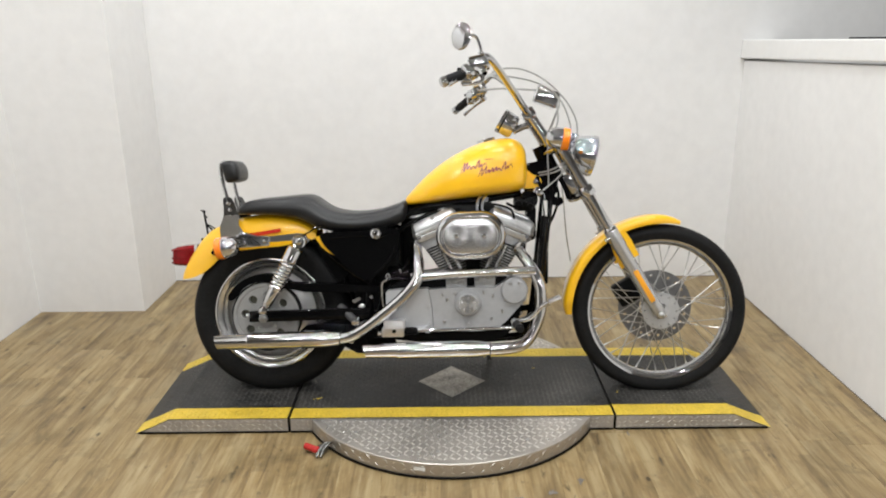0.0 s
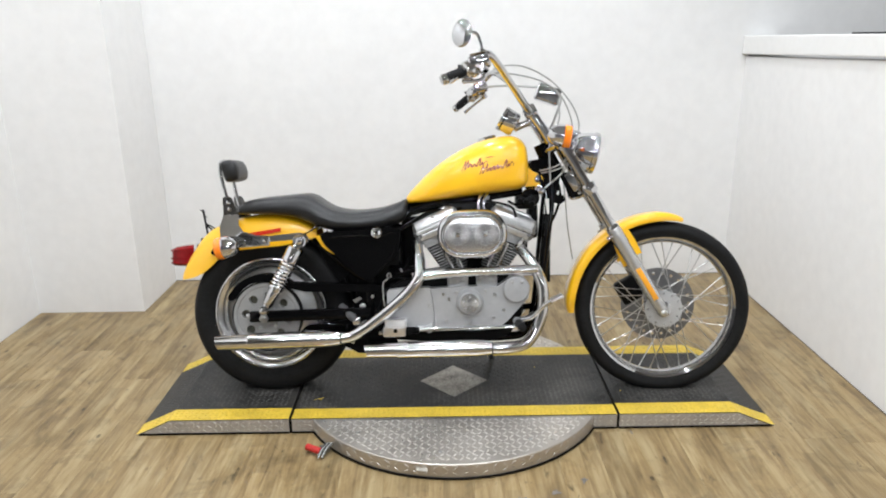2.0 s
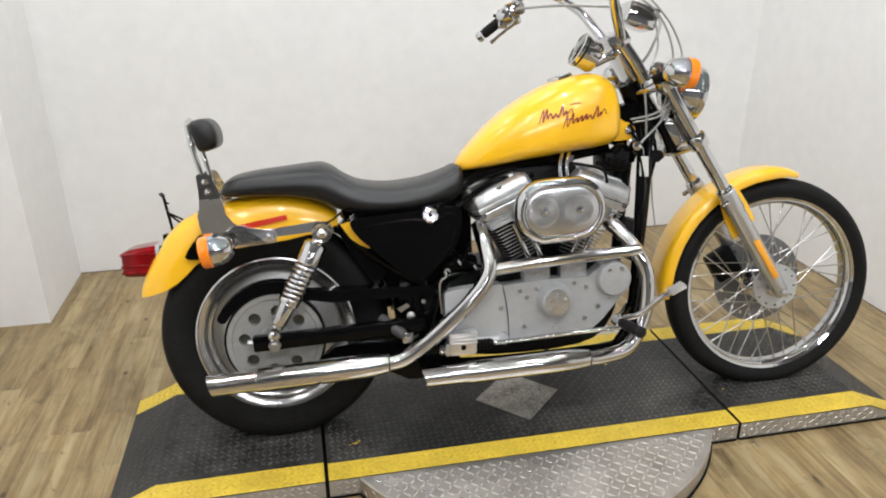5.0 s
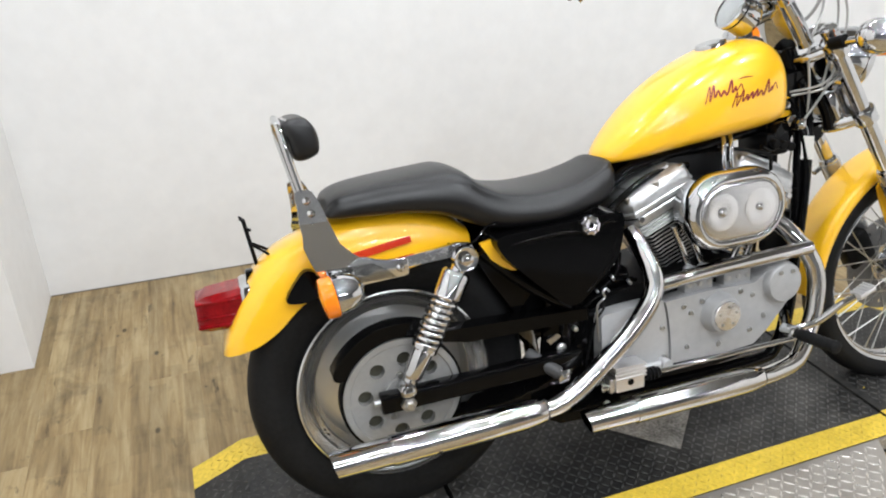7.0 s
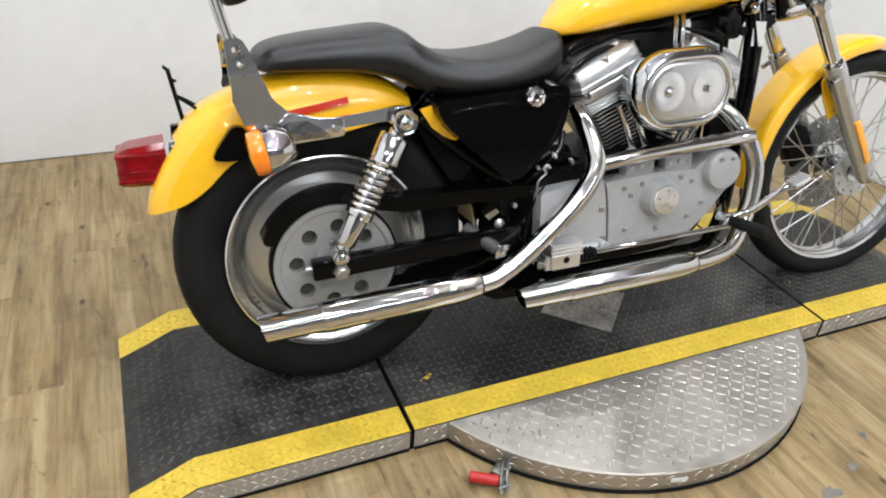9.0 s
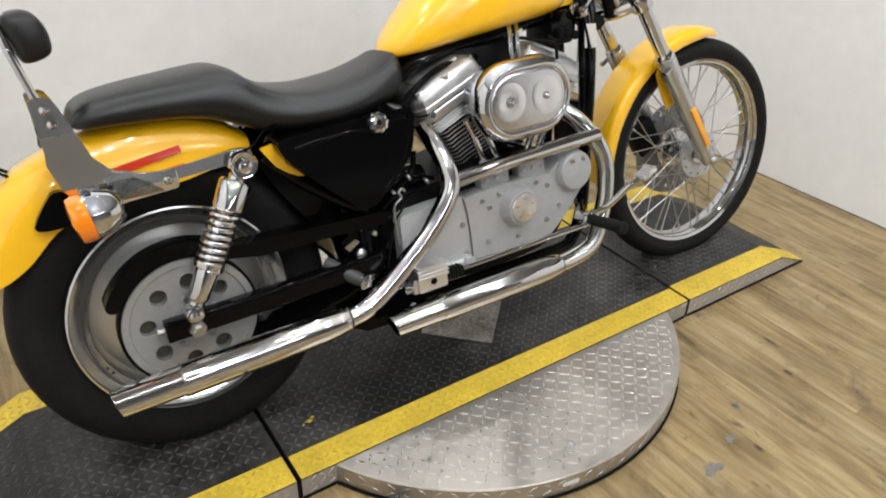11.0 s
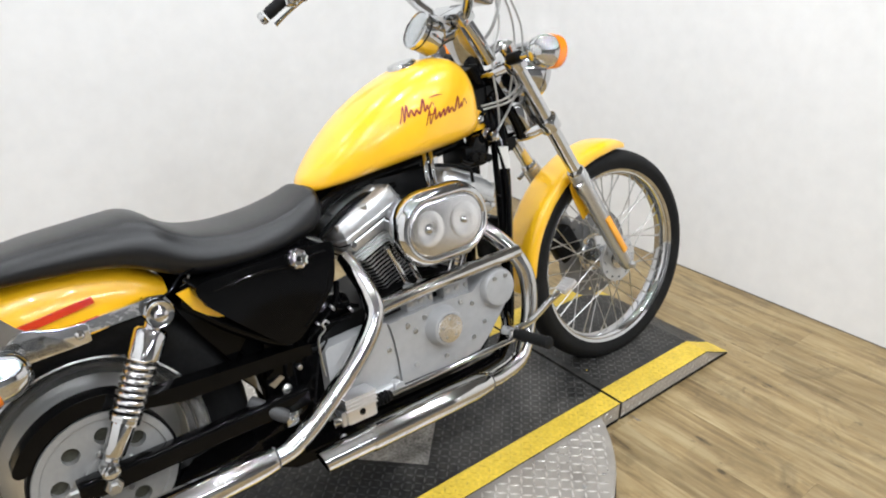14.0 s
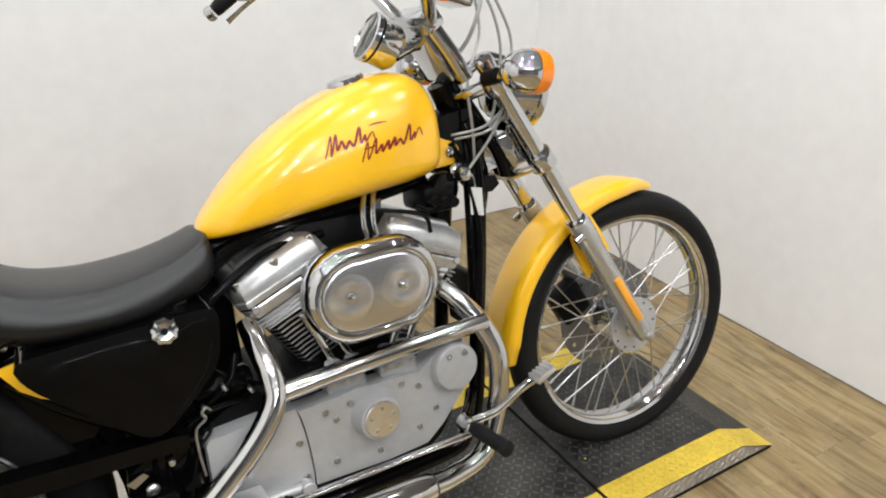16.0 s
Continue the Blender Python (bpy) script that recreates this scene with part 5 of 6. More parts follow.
for y in (0.05, -0.05):
    part("seat_tube", tube([(-0.3, y * 1.7, 0.64), (-0.235, y * 1.4, 0.69), (-0.13, y, 0.737), (0.08, y * 0.7, 0.762), (0.24, y * 0.6, 0.785)], 0.014, 14), BLACK, frame_ob)
part("wiring_hose", tube([(-0.26, -0.09, 0.625), (-0.2, -0.088, 0.67), (-0.11, -0.075, 0.713), (0.0, -0.06, 0.722)], 0.0085, 10), BLACK, frame_ob)
part("ignition_coil", box(0.212, 0.285, -0.08, 0.03, 0.718, 0.774, 0.012), SATIN, bike, "black ignition coil")
part("horn_box", box(0.262, 0.3, -0.03, 0.08, 0.6, 0.74, 0.015), SATIN, bike, "black electrics box")
part("upper_cover", box(0.25, 0.335, -0.04, 0.04, 0.79, 0.9, 0.015), BLACK, bike, "gloss black neck cover")
for s in (-1, 1):
    part("neck_gusset", plate([(0.27, 0.905), (0.345, 0.915), (0.385, 0.85), (0.378, 0.79), (0.35, 0.73), (0.315, 0.77), (0.28, 0.84)], s * 0.034, s * 0.046, 0.006), BLACK, bike, "gloss black frame gusset at the neck")
horn = part("horn", lathe([(0.012, -0.03), (0.03, -0.026), (0.036, -0.012), (0.037, 0.0), (0.033, 0.006), (0.02, 0.009), (0.004, 0.01)], (0.268, -0.066, 0.762), (0.25, -1, 0), 28), BLACK, bike, "round gloss black horn")
for pts, w in (([(0.335, -0.045, 0.885), (0.352, -0.062, 0.8), (0.345, -0.075, 0.7), (0.332, -0.085, 0.6), (0.318, -0.09, 0.5), (0.3, -0.09, 0.4)], 0.0105), ([(0.3, -0.045, 0.85), (0.322, -0.07, 0.78), (0.33, -0.088, 0.68), (0.318, -0.1, 0.58), (0.305, -0.1, 0.47)], 0.008), ([(0.345, -0.03, 0.94), (0.378, -0.045, 0.875), (0.412, -0.052, 0.81), (0.428, -0.05, 0.765)], 0.0135), ([(0.36, -0.03, 0.86), (0.385, -0.04, 0.78), (0.37, -0.05, 0.71), (0.345, -0.06, 0.66)], 0.0055), ([(0.29, -0.05, 0.78), (0.25, -0.075, 0.745), (0.215, -0.09, 0.735), (0.18, -0.1, 0.75)], 0.0055)):
    part("wiring_loom", tube(pts, w, 10), BLACK, bike, "black wiring loom")
part("neck_bracket", plate([(0.33, 0.745), (0.385, 0.735), (0.405, 0.75), (0.395, 0.77), (0.34, 0.775)], -0.06, -0.052, 0.003), BLACK, bike)
part("voltage_regulator", box(0.32, 0.345, -0.06, 0.06, 0.43, 0.56, 0.005), SATIN, bike, "black finned regulator")
part("engine_mount", plate([(0.09, 0.77), (0.11, 0.774), (0.108, 0.756), (0.092, 0.754)], -0.1, -0.09, 0.002), CHROME, bike, "small chrome top engine mount")
part("spark_lead", tube([(0.21, -0.1, 0.69), (0.19, -0.11, 0.73), (0.11, -0.1, 0.752), (0.07, -0.08, 0.76)], 0.0045, 8), SATIN, bike)
for off in (0.0, 0.02):
    part("fuel_pipe", tube([(0.088 + off, -0.075, 0.785), (0.072 + off, -0.1, 0.765), (0.066 + off, -0.108, 0.735), (0.074 + off, -0.106, 0.69)], 0.0055, 10), CHROME, bike, "chrome fuel pipe")
part("choke_knob", cyl((0.305, -0.055, 0.79), (0.305, -0.088, 0.79), 0.016, 16), BLACK, bike)
part("choke_tip", lathe([(0.014, 0), (0.013, 0.006), (0.008, 0.01), (0.002, 0.011)], (0.305, -0.087, 0.79), (0, -1, 0), 16), CHROME, bike)
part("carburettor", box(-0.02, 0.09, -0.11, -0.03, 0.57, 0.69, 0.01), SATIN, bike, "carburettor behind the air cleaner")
# plain black block, no engine part, added as shade between the cylinders
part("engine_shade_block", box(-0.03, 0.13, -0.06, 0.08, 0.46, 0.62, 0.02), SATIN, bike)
# added black box that makes the see-through gap by the rear cylinder dark
part("oil_tank", box(-0.245, -0.16, 0.06, 0.12, 0.44, 0.69, 0.012), SATIN, bike, "black block added to darken the gap behind the rear cylinder")
part("battery_box", box(-0.46, -0.24, -0.07, 0.07, 0.4, 0.63, 0.01), SATIN, bike)

for k, (x, z) in enumerate(((0.226, 0.752), (0.248, 0.748), (0.27, 0.742))):
    part("coil_tower", cyl((x, -0.084, z), (x, -0.102, z - 0.004), 0.011, 12), SATIN, bike)
part("horn_bolt", lathe([(0.016, 0), (0.016, 0.006), (0.01, 0.012), (0.002, 0.014)], (0.3, -0.062, 0.795), (0, -1, 0), 16), CHROME, bike)

# paper tag on the down tube
tag_turn = Matrix.Translation((0.327, -0.09, 0)) @ Matrix.Rotation(radians(-58), 4, "Z") @ Matrix.Translation((-0.327, 0.09, 0))
b = plate([(0.313, 0.758), (0.341, 0.758), (0.342, 0.7), (0.312, 0.7)], -0.0904, -0.0896, 0.0)
b.transform(TRUE_UP @ tag_turn)
tg = tagged(part("paper_tag", b, PAPER), "small white paper tag hanging from the motorcycle frame", "tag")
tg.matrix_basis = bike.matrix_basis.copy()
b = tube([(0.327, -0.09, 0.756), (0.325, -0.086, 0.78), (0.315, -0.075, 0.8)], 0.0012, 6)
b.transform(TRUE_UP)
part("tag_wire", b, ZINC, tg)
b = plate([(0.32, 0.7065), (0.334, 0.7065), (0.334, 0.7045), (0.32, 0.7045)], -0.0909, -0.0905, 0.0)
b.transform(TRUE_UP @ tag_turn)
part("printed_bar", b, ZINC, tg)

# ---- controls low on the right ----
mc = part("brake_master_cylinder", box(-0.288, -0.212, -0.21, -0.165, 0.252, 0.315, 0.006), ALU, bike, "chrome rear brake master cylinder")
for z0 in (0.284, 0.293, 0.302, 0.311):
    part("ridge", box(-0.29, -0.21, -0.213, -0.163, z0, z0 + 0.0045, 0.001), ALU, mc)
part("mounting_lug", box(-0.297, -0.285, -0.2, -0.17, 0.25, 0.285, 0.003), ALU, mc)
part("port", cyl((-0.25, -0.209, 0.275), (-0.25, -0.212, 0.275), 0.008, 12), SATIN, mc)
part("banjo_fitting", cyl((-0.315, -0.185, 0.262), (-0.285, -0.185, 0.262), 0.011, 12), CHROME, mc)
b = lathe([(0.012, 0)] + [(0.016 if k % 2 else 0.0125, 0.004 + 0.005 * k) for k in range(9)] + [(0.012, 0.05)], (-0.212, -0.187, 0.272), (1, 0, 0), 18)
part("rubber_boot", b, SATIN, mc, "black ribbed rubber boot")
part("push_rod", cyl((-0.165, -0.187, 0.272), (0.21, -0.205, 0.287), 0.0065, 12), CHROME, mc)
part("case_post", cyl((-0.125, -0.13, 0.272), (-0.125, -0.172, 0.272), 0.014, 14), CAST, sprocket)
part("case_arm", tube([(-0.21, -0.15, 0.268), (-0.13, -0.155, 0.272)], 0.01, 10), CAST, sprocket)
ped = part("brake_pedal", tube([(0.215, -0.2, 0.31), (0.26, -0.22, 0.325), (0.3, -0.25, 0.372), (0.328, -0.262, 0.392)], 0.0085, 12), CHROME, bike, "chrome brake pedal")
pp = box(-0.024, 0.024, -0.017, 0.017, -0.005, 0.005, 0.003)
pp = box(-0.022, 0.022, -0.0155, 0.0155, 0.005, 0.007, bm=pp)
pp.transform(Matrix.Translation((0.345, -0.268, 0.402)) @ Matrix.Rotation(radians(-24), 4, "Y"))
pedal_pad = part("pedal_pad", pp, ALU, ped, "ribbed metal pedal pad")
b = bmesh.new()
for k in range(5):
    box(-0.021 + 0.0095 * k, -0.0165 + 0.0095 * k, -0.0165, 0.0165, 0.0068, 0.0095, bm=b)
b.transform(Matrix.Translation((0.345, -0.268, 0.402)) @ Matrix.Rotation(radians(-24), 4, "Y"))
part("pad_rib", b, ALU, ped)
for s in (-1, 1):
    pg = part("foot_peg", lathe([(0.011, 0), (0.016, 0.01)] + [(0.0155 if k % 2 else 0.014, 0.02 + 0.0075 * k) for k in range(12)] + [(0.016, 0.112), (0.009, 0.116)], (0.21, s * 0.215, 0.302), (0.04, s, 0.05), 18), RUBBER, bike, "black rubber foot peg")
    part("peg_clevis", lathe([(0.014, -0.04), (0.018, -0.036), (0.018, -0.004), (0.014, 0.004)], (0.21, s * 0.21, 0.302), (0.04, s, 0.05), 16), CHROME, pg)
    part("peg_mount", tube([(0.21, s * 0.18, 0.302), (0.25, s * 0.13, 0.30), (0.28, s * 0.09, 0.31)], 0.014, 12), BLACK, pg)
    pg2 = part("passenger_peg", lathe([(0.009, 0), (0.014, 0.006), (0.0155, 0.02), (0.0155, 0.085), (0.013, 0.092), (0.004, 0.094)], (-0.405, s * 0.175, 0.312), (-0.62, s * -0.5, 0.45), 16), PEG, bike, "folded black passenger peg")
    part("peg_bracket", box(-0.415, -0.385, s * 0.17 - 0.012, s * 0.17 + 0.012, 0.293, 0.325, 0.005), CHROME, pg2)
    part("peg_pin", lathe([(0.006, 0), (0.0055, 0.004), (0.002, 0.006)], (-0.4, s * 0.182, 0.309), (0, s, 0), 10), CHROME, pg2)
part("pivot_bolt", lathe([(0.012, 0), (0.012, 0.006), (0.008, 0.01), (0.003, 0.011)], (-0.382, -0.128, 0.356), (0, -1, 0), 12), ZINC, bike)
part("return_spring", tube([(-0.4 + 0.034 * u + 0.0, -0.15 + 0.004 * math.cos(40 * u), 0.29 + 0.014 * u + 0.004 * math.sin(40 * u)) for u in (k / 40 for k in range(41))], 0.0014, 6, smooth=False), ZINC, bike)
part("hose_clip", plate([(-0.42, 0.382), (-0.392, 0.394), (-0.384, 0.386), (-0.41, 0.37)], -0.135, -0.132, 0.001), ZINC, bike)
part("stud", cyl((-0.344, -0.12, 0.394), (-0.344, -0.134, 0.394), 0.006, 8), ZINC, bike)
part("brake_hose", tube([(-0.31, -0.16, 0.262), (-0.33, -0.15, 0.3), (-0.3, -0.14, 0.4), (-0.275, -0.135, 0.43), (-0.268, -0.13, 0.445)], 0.0028, 8), SATIN, bike, "braided brake hose")
part("kick_stand", tube([(0.06, 0.12, 0.2), (0.11, 0.2, 0.1), (0.125, 0.245, 0.047)], 0.011, 12), CHROME, bike, "chrome kick stand, folded out")

# ---- front end, turned with the bars ----
DISC_STEEL = material("dark_brake_steel", (0.22, 0.22, 0.225), 0.4, 0.9, vary=0.15, scale=25)


def fpart(name, bm, mat, parent, label="", smooth=40):
    return part(name, steered(bm), mat, parent, label, smooth)


AX = Vector((0.775, 0, 0.32))
FD = Vector((-0.515, 0, 0.857)).normalized()
front_wheel = fpart("front_wheel", lathe(tyre_profile(FR, 0.276, 0.043), FC, (0, 1, 0), 80, closed=True), RUBBER, bike, "narrow black front tyre on a wire-spoked wheel")
rimp = [(0.281, -0.034), (0.283, -0.031), (0.281, -0.027), (0.269, -0.026), (0.263, -0.02), (0.259, -0.008), (0.259, 0.008), (0.263, 0.02), (0.269, 0.026), (0.281, 0.027), (0.283, 0.031), (0.281, 0.034), (0.273, 0.03), (0.273, -0.03)]
fpart("rim", lathe(rimp, FC, (0, 1, 0), 80, closed=True), CHROME, front_wheel, "chrome front rim")
hubp = [(0.012, -0.062), (0.03, -0.06), (0.034, -0.05), (0.056, -0.046), (0.058, -0.043), (0.056, -0.04), (0.03, -0.036), (0.026, 0.0), (0.03, 0.036), (0.056, 0.04), (0.058, 0.043), (0.056, 0.046), (0.03, 0.06), (0.012, 0.062)]
fpart("hub", lathe(hubp, FC, (0, 1, 0), 36), CHROME, front_wheel, "chrome spool hub")
fpart("hub_flange", holed_disc(FC, 0.022, 0.072, -0.056, -0.046, 12, 0.0042, 0.061), CAST, front_wheel, "", 0)
# spokes: laced in crossing pairs
NS = 40
for k in range(NS):
    side = -1 if k % 2 else 1
    lean = 1 if (k // 2) % 2 else -1
    a = 2 * math.pi * k / NS
    ah = a - lean * 1.05
    p0 = FC + Vector((0.058 * math.cos(ah), side * 0.043, 0.058 * math.sin(ah)))
    p1 = FC + Vector((0.259 * math.cos(a), side * 0.005, 0.259 * math.sin(a)))
    sp = fpart("spoke", tube([p0, p1], 0.0019, 6), SPOKE, front_wheel)
    dd = (p0 - p1).normalized()
    fpart("nipple", cyl(p1, p1 + dd * 0.016, 0.0032, 6), ZINC, front_wheel)
fpart("front_brake_disc", holed_disc(FC, 0.062, 0.146, 0.055, 0.060, 22, 0.006, 0.124), DISC_STEEL, bike, "drilled dark steel front brake disc", 0)
b = box(-0.045, 0.045, 0.045, 0.095, -0.05, 0.05, 0.012, m=Matrix.Translation(FC + Vector((-0.115, 0, 0.055))) @ Matrix.Rotation(radians(-30), 4, "Y"))
fpart("brake_caliper", b, SATIN, bike, "black front brake caliper")

for s in (-1, 1):
    y = s * 0.1
    leg = fpart("fork_leg", lathe([(0.006, -0.018), (0.018, -0.014), (0.022, 0.0), (0.024, 0.03), (0.0255, 0.1), (0.0255, 0.3), (0.0275, 0.31), (0.0275, 0.372), (0.0255, 0.378), (0.021, 0.381)], AX + Vector((0, y, 0)), FD, 28), FORKLEG, bike, "satin aluminium lower fork leg", 40)
    fpart("fork_tube", cyl(AX + FD * 0.37 + Vector((0, y, 0)), AX + FD * 0.80 + Vector((0, y, 0)), 0.0195, 24), CHROME, leg, "chrome fork tube")
    fpart("dust_boot", lathe([(0.0215, 0.37), (0.026, 0.374), (0.026, 0.384), (0.021, 0.39)], AX + Vector((0, y, 0)), FD, 24), CHROME, leg)
    fpart("axle_nut", lathe([(0.012, 0), (0.012, 0.008), (0.008, 0.012), (0.004, 0.013)], AX + Vector((0, y + s * 0.02, -0.002)), (0, s, 0), 12), ZINC, leg)
    m = axis_matrix(AX + Vector((0, y, 0)), FD)
    b = box(-0.004, 0.004, -0.01, 0.01, 0.06, 0.2, 0.003)
    b.transform(Matrix.Translation(AX + Vector((0, y + s * 0.027, 0))) @ Matrix.Rotation(math.atan2(FD.x, FD.z), 4, "Y") @ Matrix.Rotation(radians(90), 4, "Z"))
    fpart("fork_reflector", b, REFLECTOR, leg, "amber strip reflector")
    fpart("pinch_bolt", cyl(AX + FD * 0.345 + Vector((-0.02, y + s * 0.026, 0)), AX + FD * 0.345 + Vector((-0.04, y + s * 0.026, -0.012)), 0.008, 10), CHROME, leg)
fpart("axle", cyl(AX + Vector((0, -0.13, 0)), AX + Vector((0, 0.13, 0)), 0.01, 12), ZINC, bike)


def tree(u, thick, nm, mat):
    c = AX + FD * u
    b = bmesh.new()
    tube([c + Vector((0, -0.1, 0)), c + Vector((-0.045, -0.04, -0.026)), c + Vector((-0.045, 0.04, -0.026)), c + Vector((0, 0.1, 0))], thick, 12, 6, bm=b)
    for s in (-1, 1):
        lathe([(0.027, -0.02), (0.029, -0.017), (0.029, 0.017), (0.027, 0.02)], c + Vector((0, s * 0.1, 0)), FD, 22, bm=b)
    return fpart(nm, b, mat, bike, "chrome fork clamp")


tree(0.555, 0.02, "lower_fork_clamp", CHROME)
tree(0.755, 0.014, "upper_fork_clamp", CHROME)
for s in (-1, 1):
    p = AX + FD * 0.80 + Vector((0, s * 0.1, 0))
    fpart("fork_cap", lathe([(0.021, 0), (0.021, 0.008), (0.014, 0.016), (0.004, 0.019)], p, FD, 18), CHROME, bike)
# lower cover and headlamp
fpart("fork_cover", box(0.41, 0.47, -0.075, 0.075, 0.785, 0.87, 0.012, m=Matrix.Translation((0.44, 0, 0.83)) @ Matrix.Rotation(radians(-31), 4, "Y") @ Matrix.Translation((-0.44, 0, -0.83))), CHROME, bike, "chrome cover between the fork clamps")
HL, HD = Vector((0.472, 0, 0.938)), Vector((0.97, 0, -0.2)).normalized()
hl = fpart("headlamp", lathe([(0.006, -0.062), (0.03, -0.057), (0.052, -0.043), (0.067, -0.02), (0.075, 0.01), (0.078, 0.036), (0.081, 0.038), (0.082, 0.045), (0.08, 0.056), (0.075, 0.058), (0.074, 0.05), (0.06, 0.02), (0.03, -0.01), (0.005, -0.02)], HL, HD, 40), CHROME, bike, "round chrome headlamp", 40)
fpart("lens", lathe([(0.0735, 0.05), (0.0735, 0.054), (0.055, 0.062), (0.03, 0.066), (0.002, 0.067)], HL, HD, 40), GLASS, hl, "clear glass lens")
fpart("headlamp_bracket", tube([(0.37, 0, 0.985), (0.42, 0, 1.01), (0.465, 0, 1.0)], 0.014, 12), CHROME, hl)
# front fender
FW = 0.062
loops = []
for k in range(33):
    a = radians(183 - 105 * k / 32)
    taper = min(1.0, 0.6 + 0.13 * k, 0.42 + 0.11 * (32 - k))
    rout, rin = 0.381 - 0.02 * max(0.0, (k - 26) / 6) ** 2 - 0.012 * max(0.0, (3 - k) / 3) ** 2, 0.341
    o, i_ = [], []
    for j in range(15):
        q = math.pi * j / 14
        y = FW * taper * math.copysign(abs(math.cos(q)) ** 0.5, math.cos(q))
        r = rin + 0.01 + (rout - rin - 0.01) * math.sin(q) ** 0.7 if 0 < j < 14 else rin + 0.006
        o.append(FC + Vector((r * math.cos(a), y, r * math.sin(a))))
        i_.append(FC + Vector(((r - 0.0025) * math.cos(a), y * 0.96, (r - 0.0025) * math.sin(a))))
    loops.append(o + i_[::-1])
ff = fpart("front_fender", rings(loops), YELLOW, bike, "glossy yellow front fender", 60)
for s in (-1, 1):
    fpart("fender_stay", plate([(0.605, 0.632), (0.637, 0.646), (0.668, 0.60), (0.697, 0.545), (0.672, 0.533), (0.648, 0.575), (0.632, 0.55), (0.655, 0.505), (0.63, 0.488), (0.6, 0.548), (0.585, 0.592)], s * 0.066, s * 0.072, 0.002), YELLOW, ff, "yellow fender stay")
    fpart("stay_bolt", cyl((0.645, s * 0.072, 0.515), (0.645, s * 0.083, 0.515), 0.008, 10), CHROME, ff)
# front signals
for s in (-1, 1):
    sg = signal((0.372, s * 0.235, 0.992), (1, 0, -0.15), bike, (0.352, s * 0.11, 0.975))
    for o in (sg, *sg.children):
        o.data.transform(S)
    fpart("signal_mount", cyl((0.352, s * 0.12, 0.977), (0.356, s * 0.16, 0.985), 0.0155, 14), SATIN, sg)

# risers, bars and instruments
for s in (-1, 1):
    fpart("riser", tube([(0.348, s * 0.045, 0.975), (0.315, s * 0.045, 1.03), (0.272, s * 0.045, 1.09)], 0.019, 16), CHROME, bike, "tall chrome handlebar riser")
fpart("riser_plate", box(-0.006, 0.006, -0.055, 0.055, 0.0, 0.13, 0.004, m=Matrix.Translation((0.318, 0, 0.975)) @ Matrix.Rotation(radians(-31), 4, "Y")), CHROME, bike)
fpart("bar_clamp", box(-0.024, 0.024, -0.07, 0.07, -0.022, 0.022, 0.008, m=Matrix.Translation((0.27, 0, 1.094)) @ Matrix.Rotation(radians(-31), 4, "Y")), CHROME, bike, "chrome handlebar clamp")
bar_pts = [(-0.03, -0.468, 1.158), (0.03, -0.444, 1.2), (0.075, -0.42, 1.238), (0.112, -0.37, 1.246), (0.192, -0.2, 1.172), (0.25, -0.1, 1.112), (0.27, -0.05, 1.094)]
near = [(x + 0.012, y, z + 0.012) if k < 4 else (x + 0.005, y, z + 0.005) if k < 5 else (x, y, z) for k, (x, y, z) in enumerate(bar_pts)]
bars = fpart("handlebar", tube(near + [(x + (0, 0.008, 0.018, 0.03, 0.03, 0.006, 0)[k], -y, z + (0, 0.012, 0.03, 0.042, 0.03, 0.01, 0)[k]) for k, (x, y, z) in reversed(list(enumerate(bar_pts)))], 0.0142, 16, 6), CHROME, bike, "pulled-back chrome handlebar", 60)
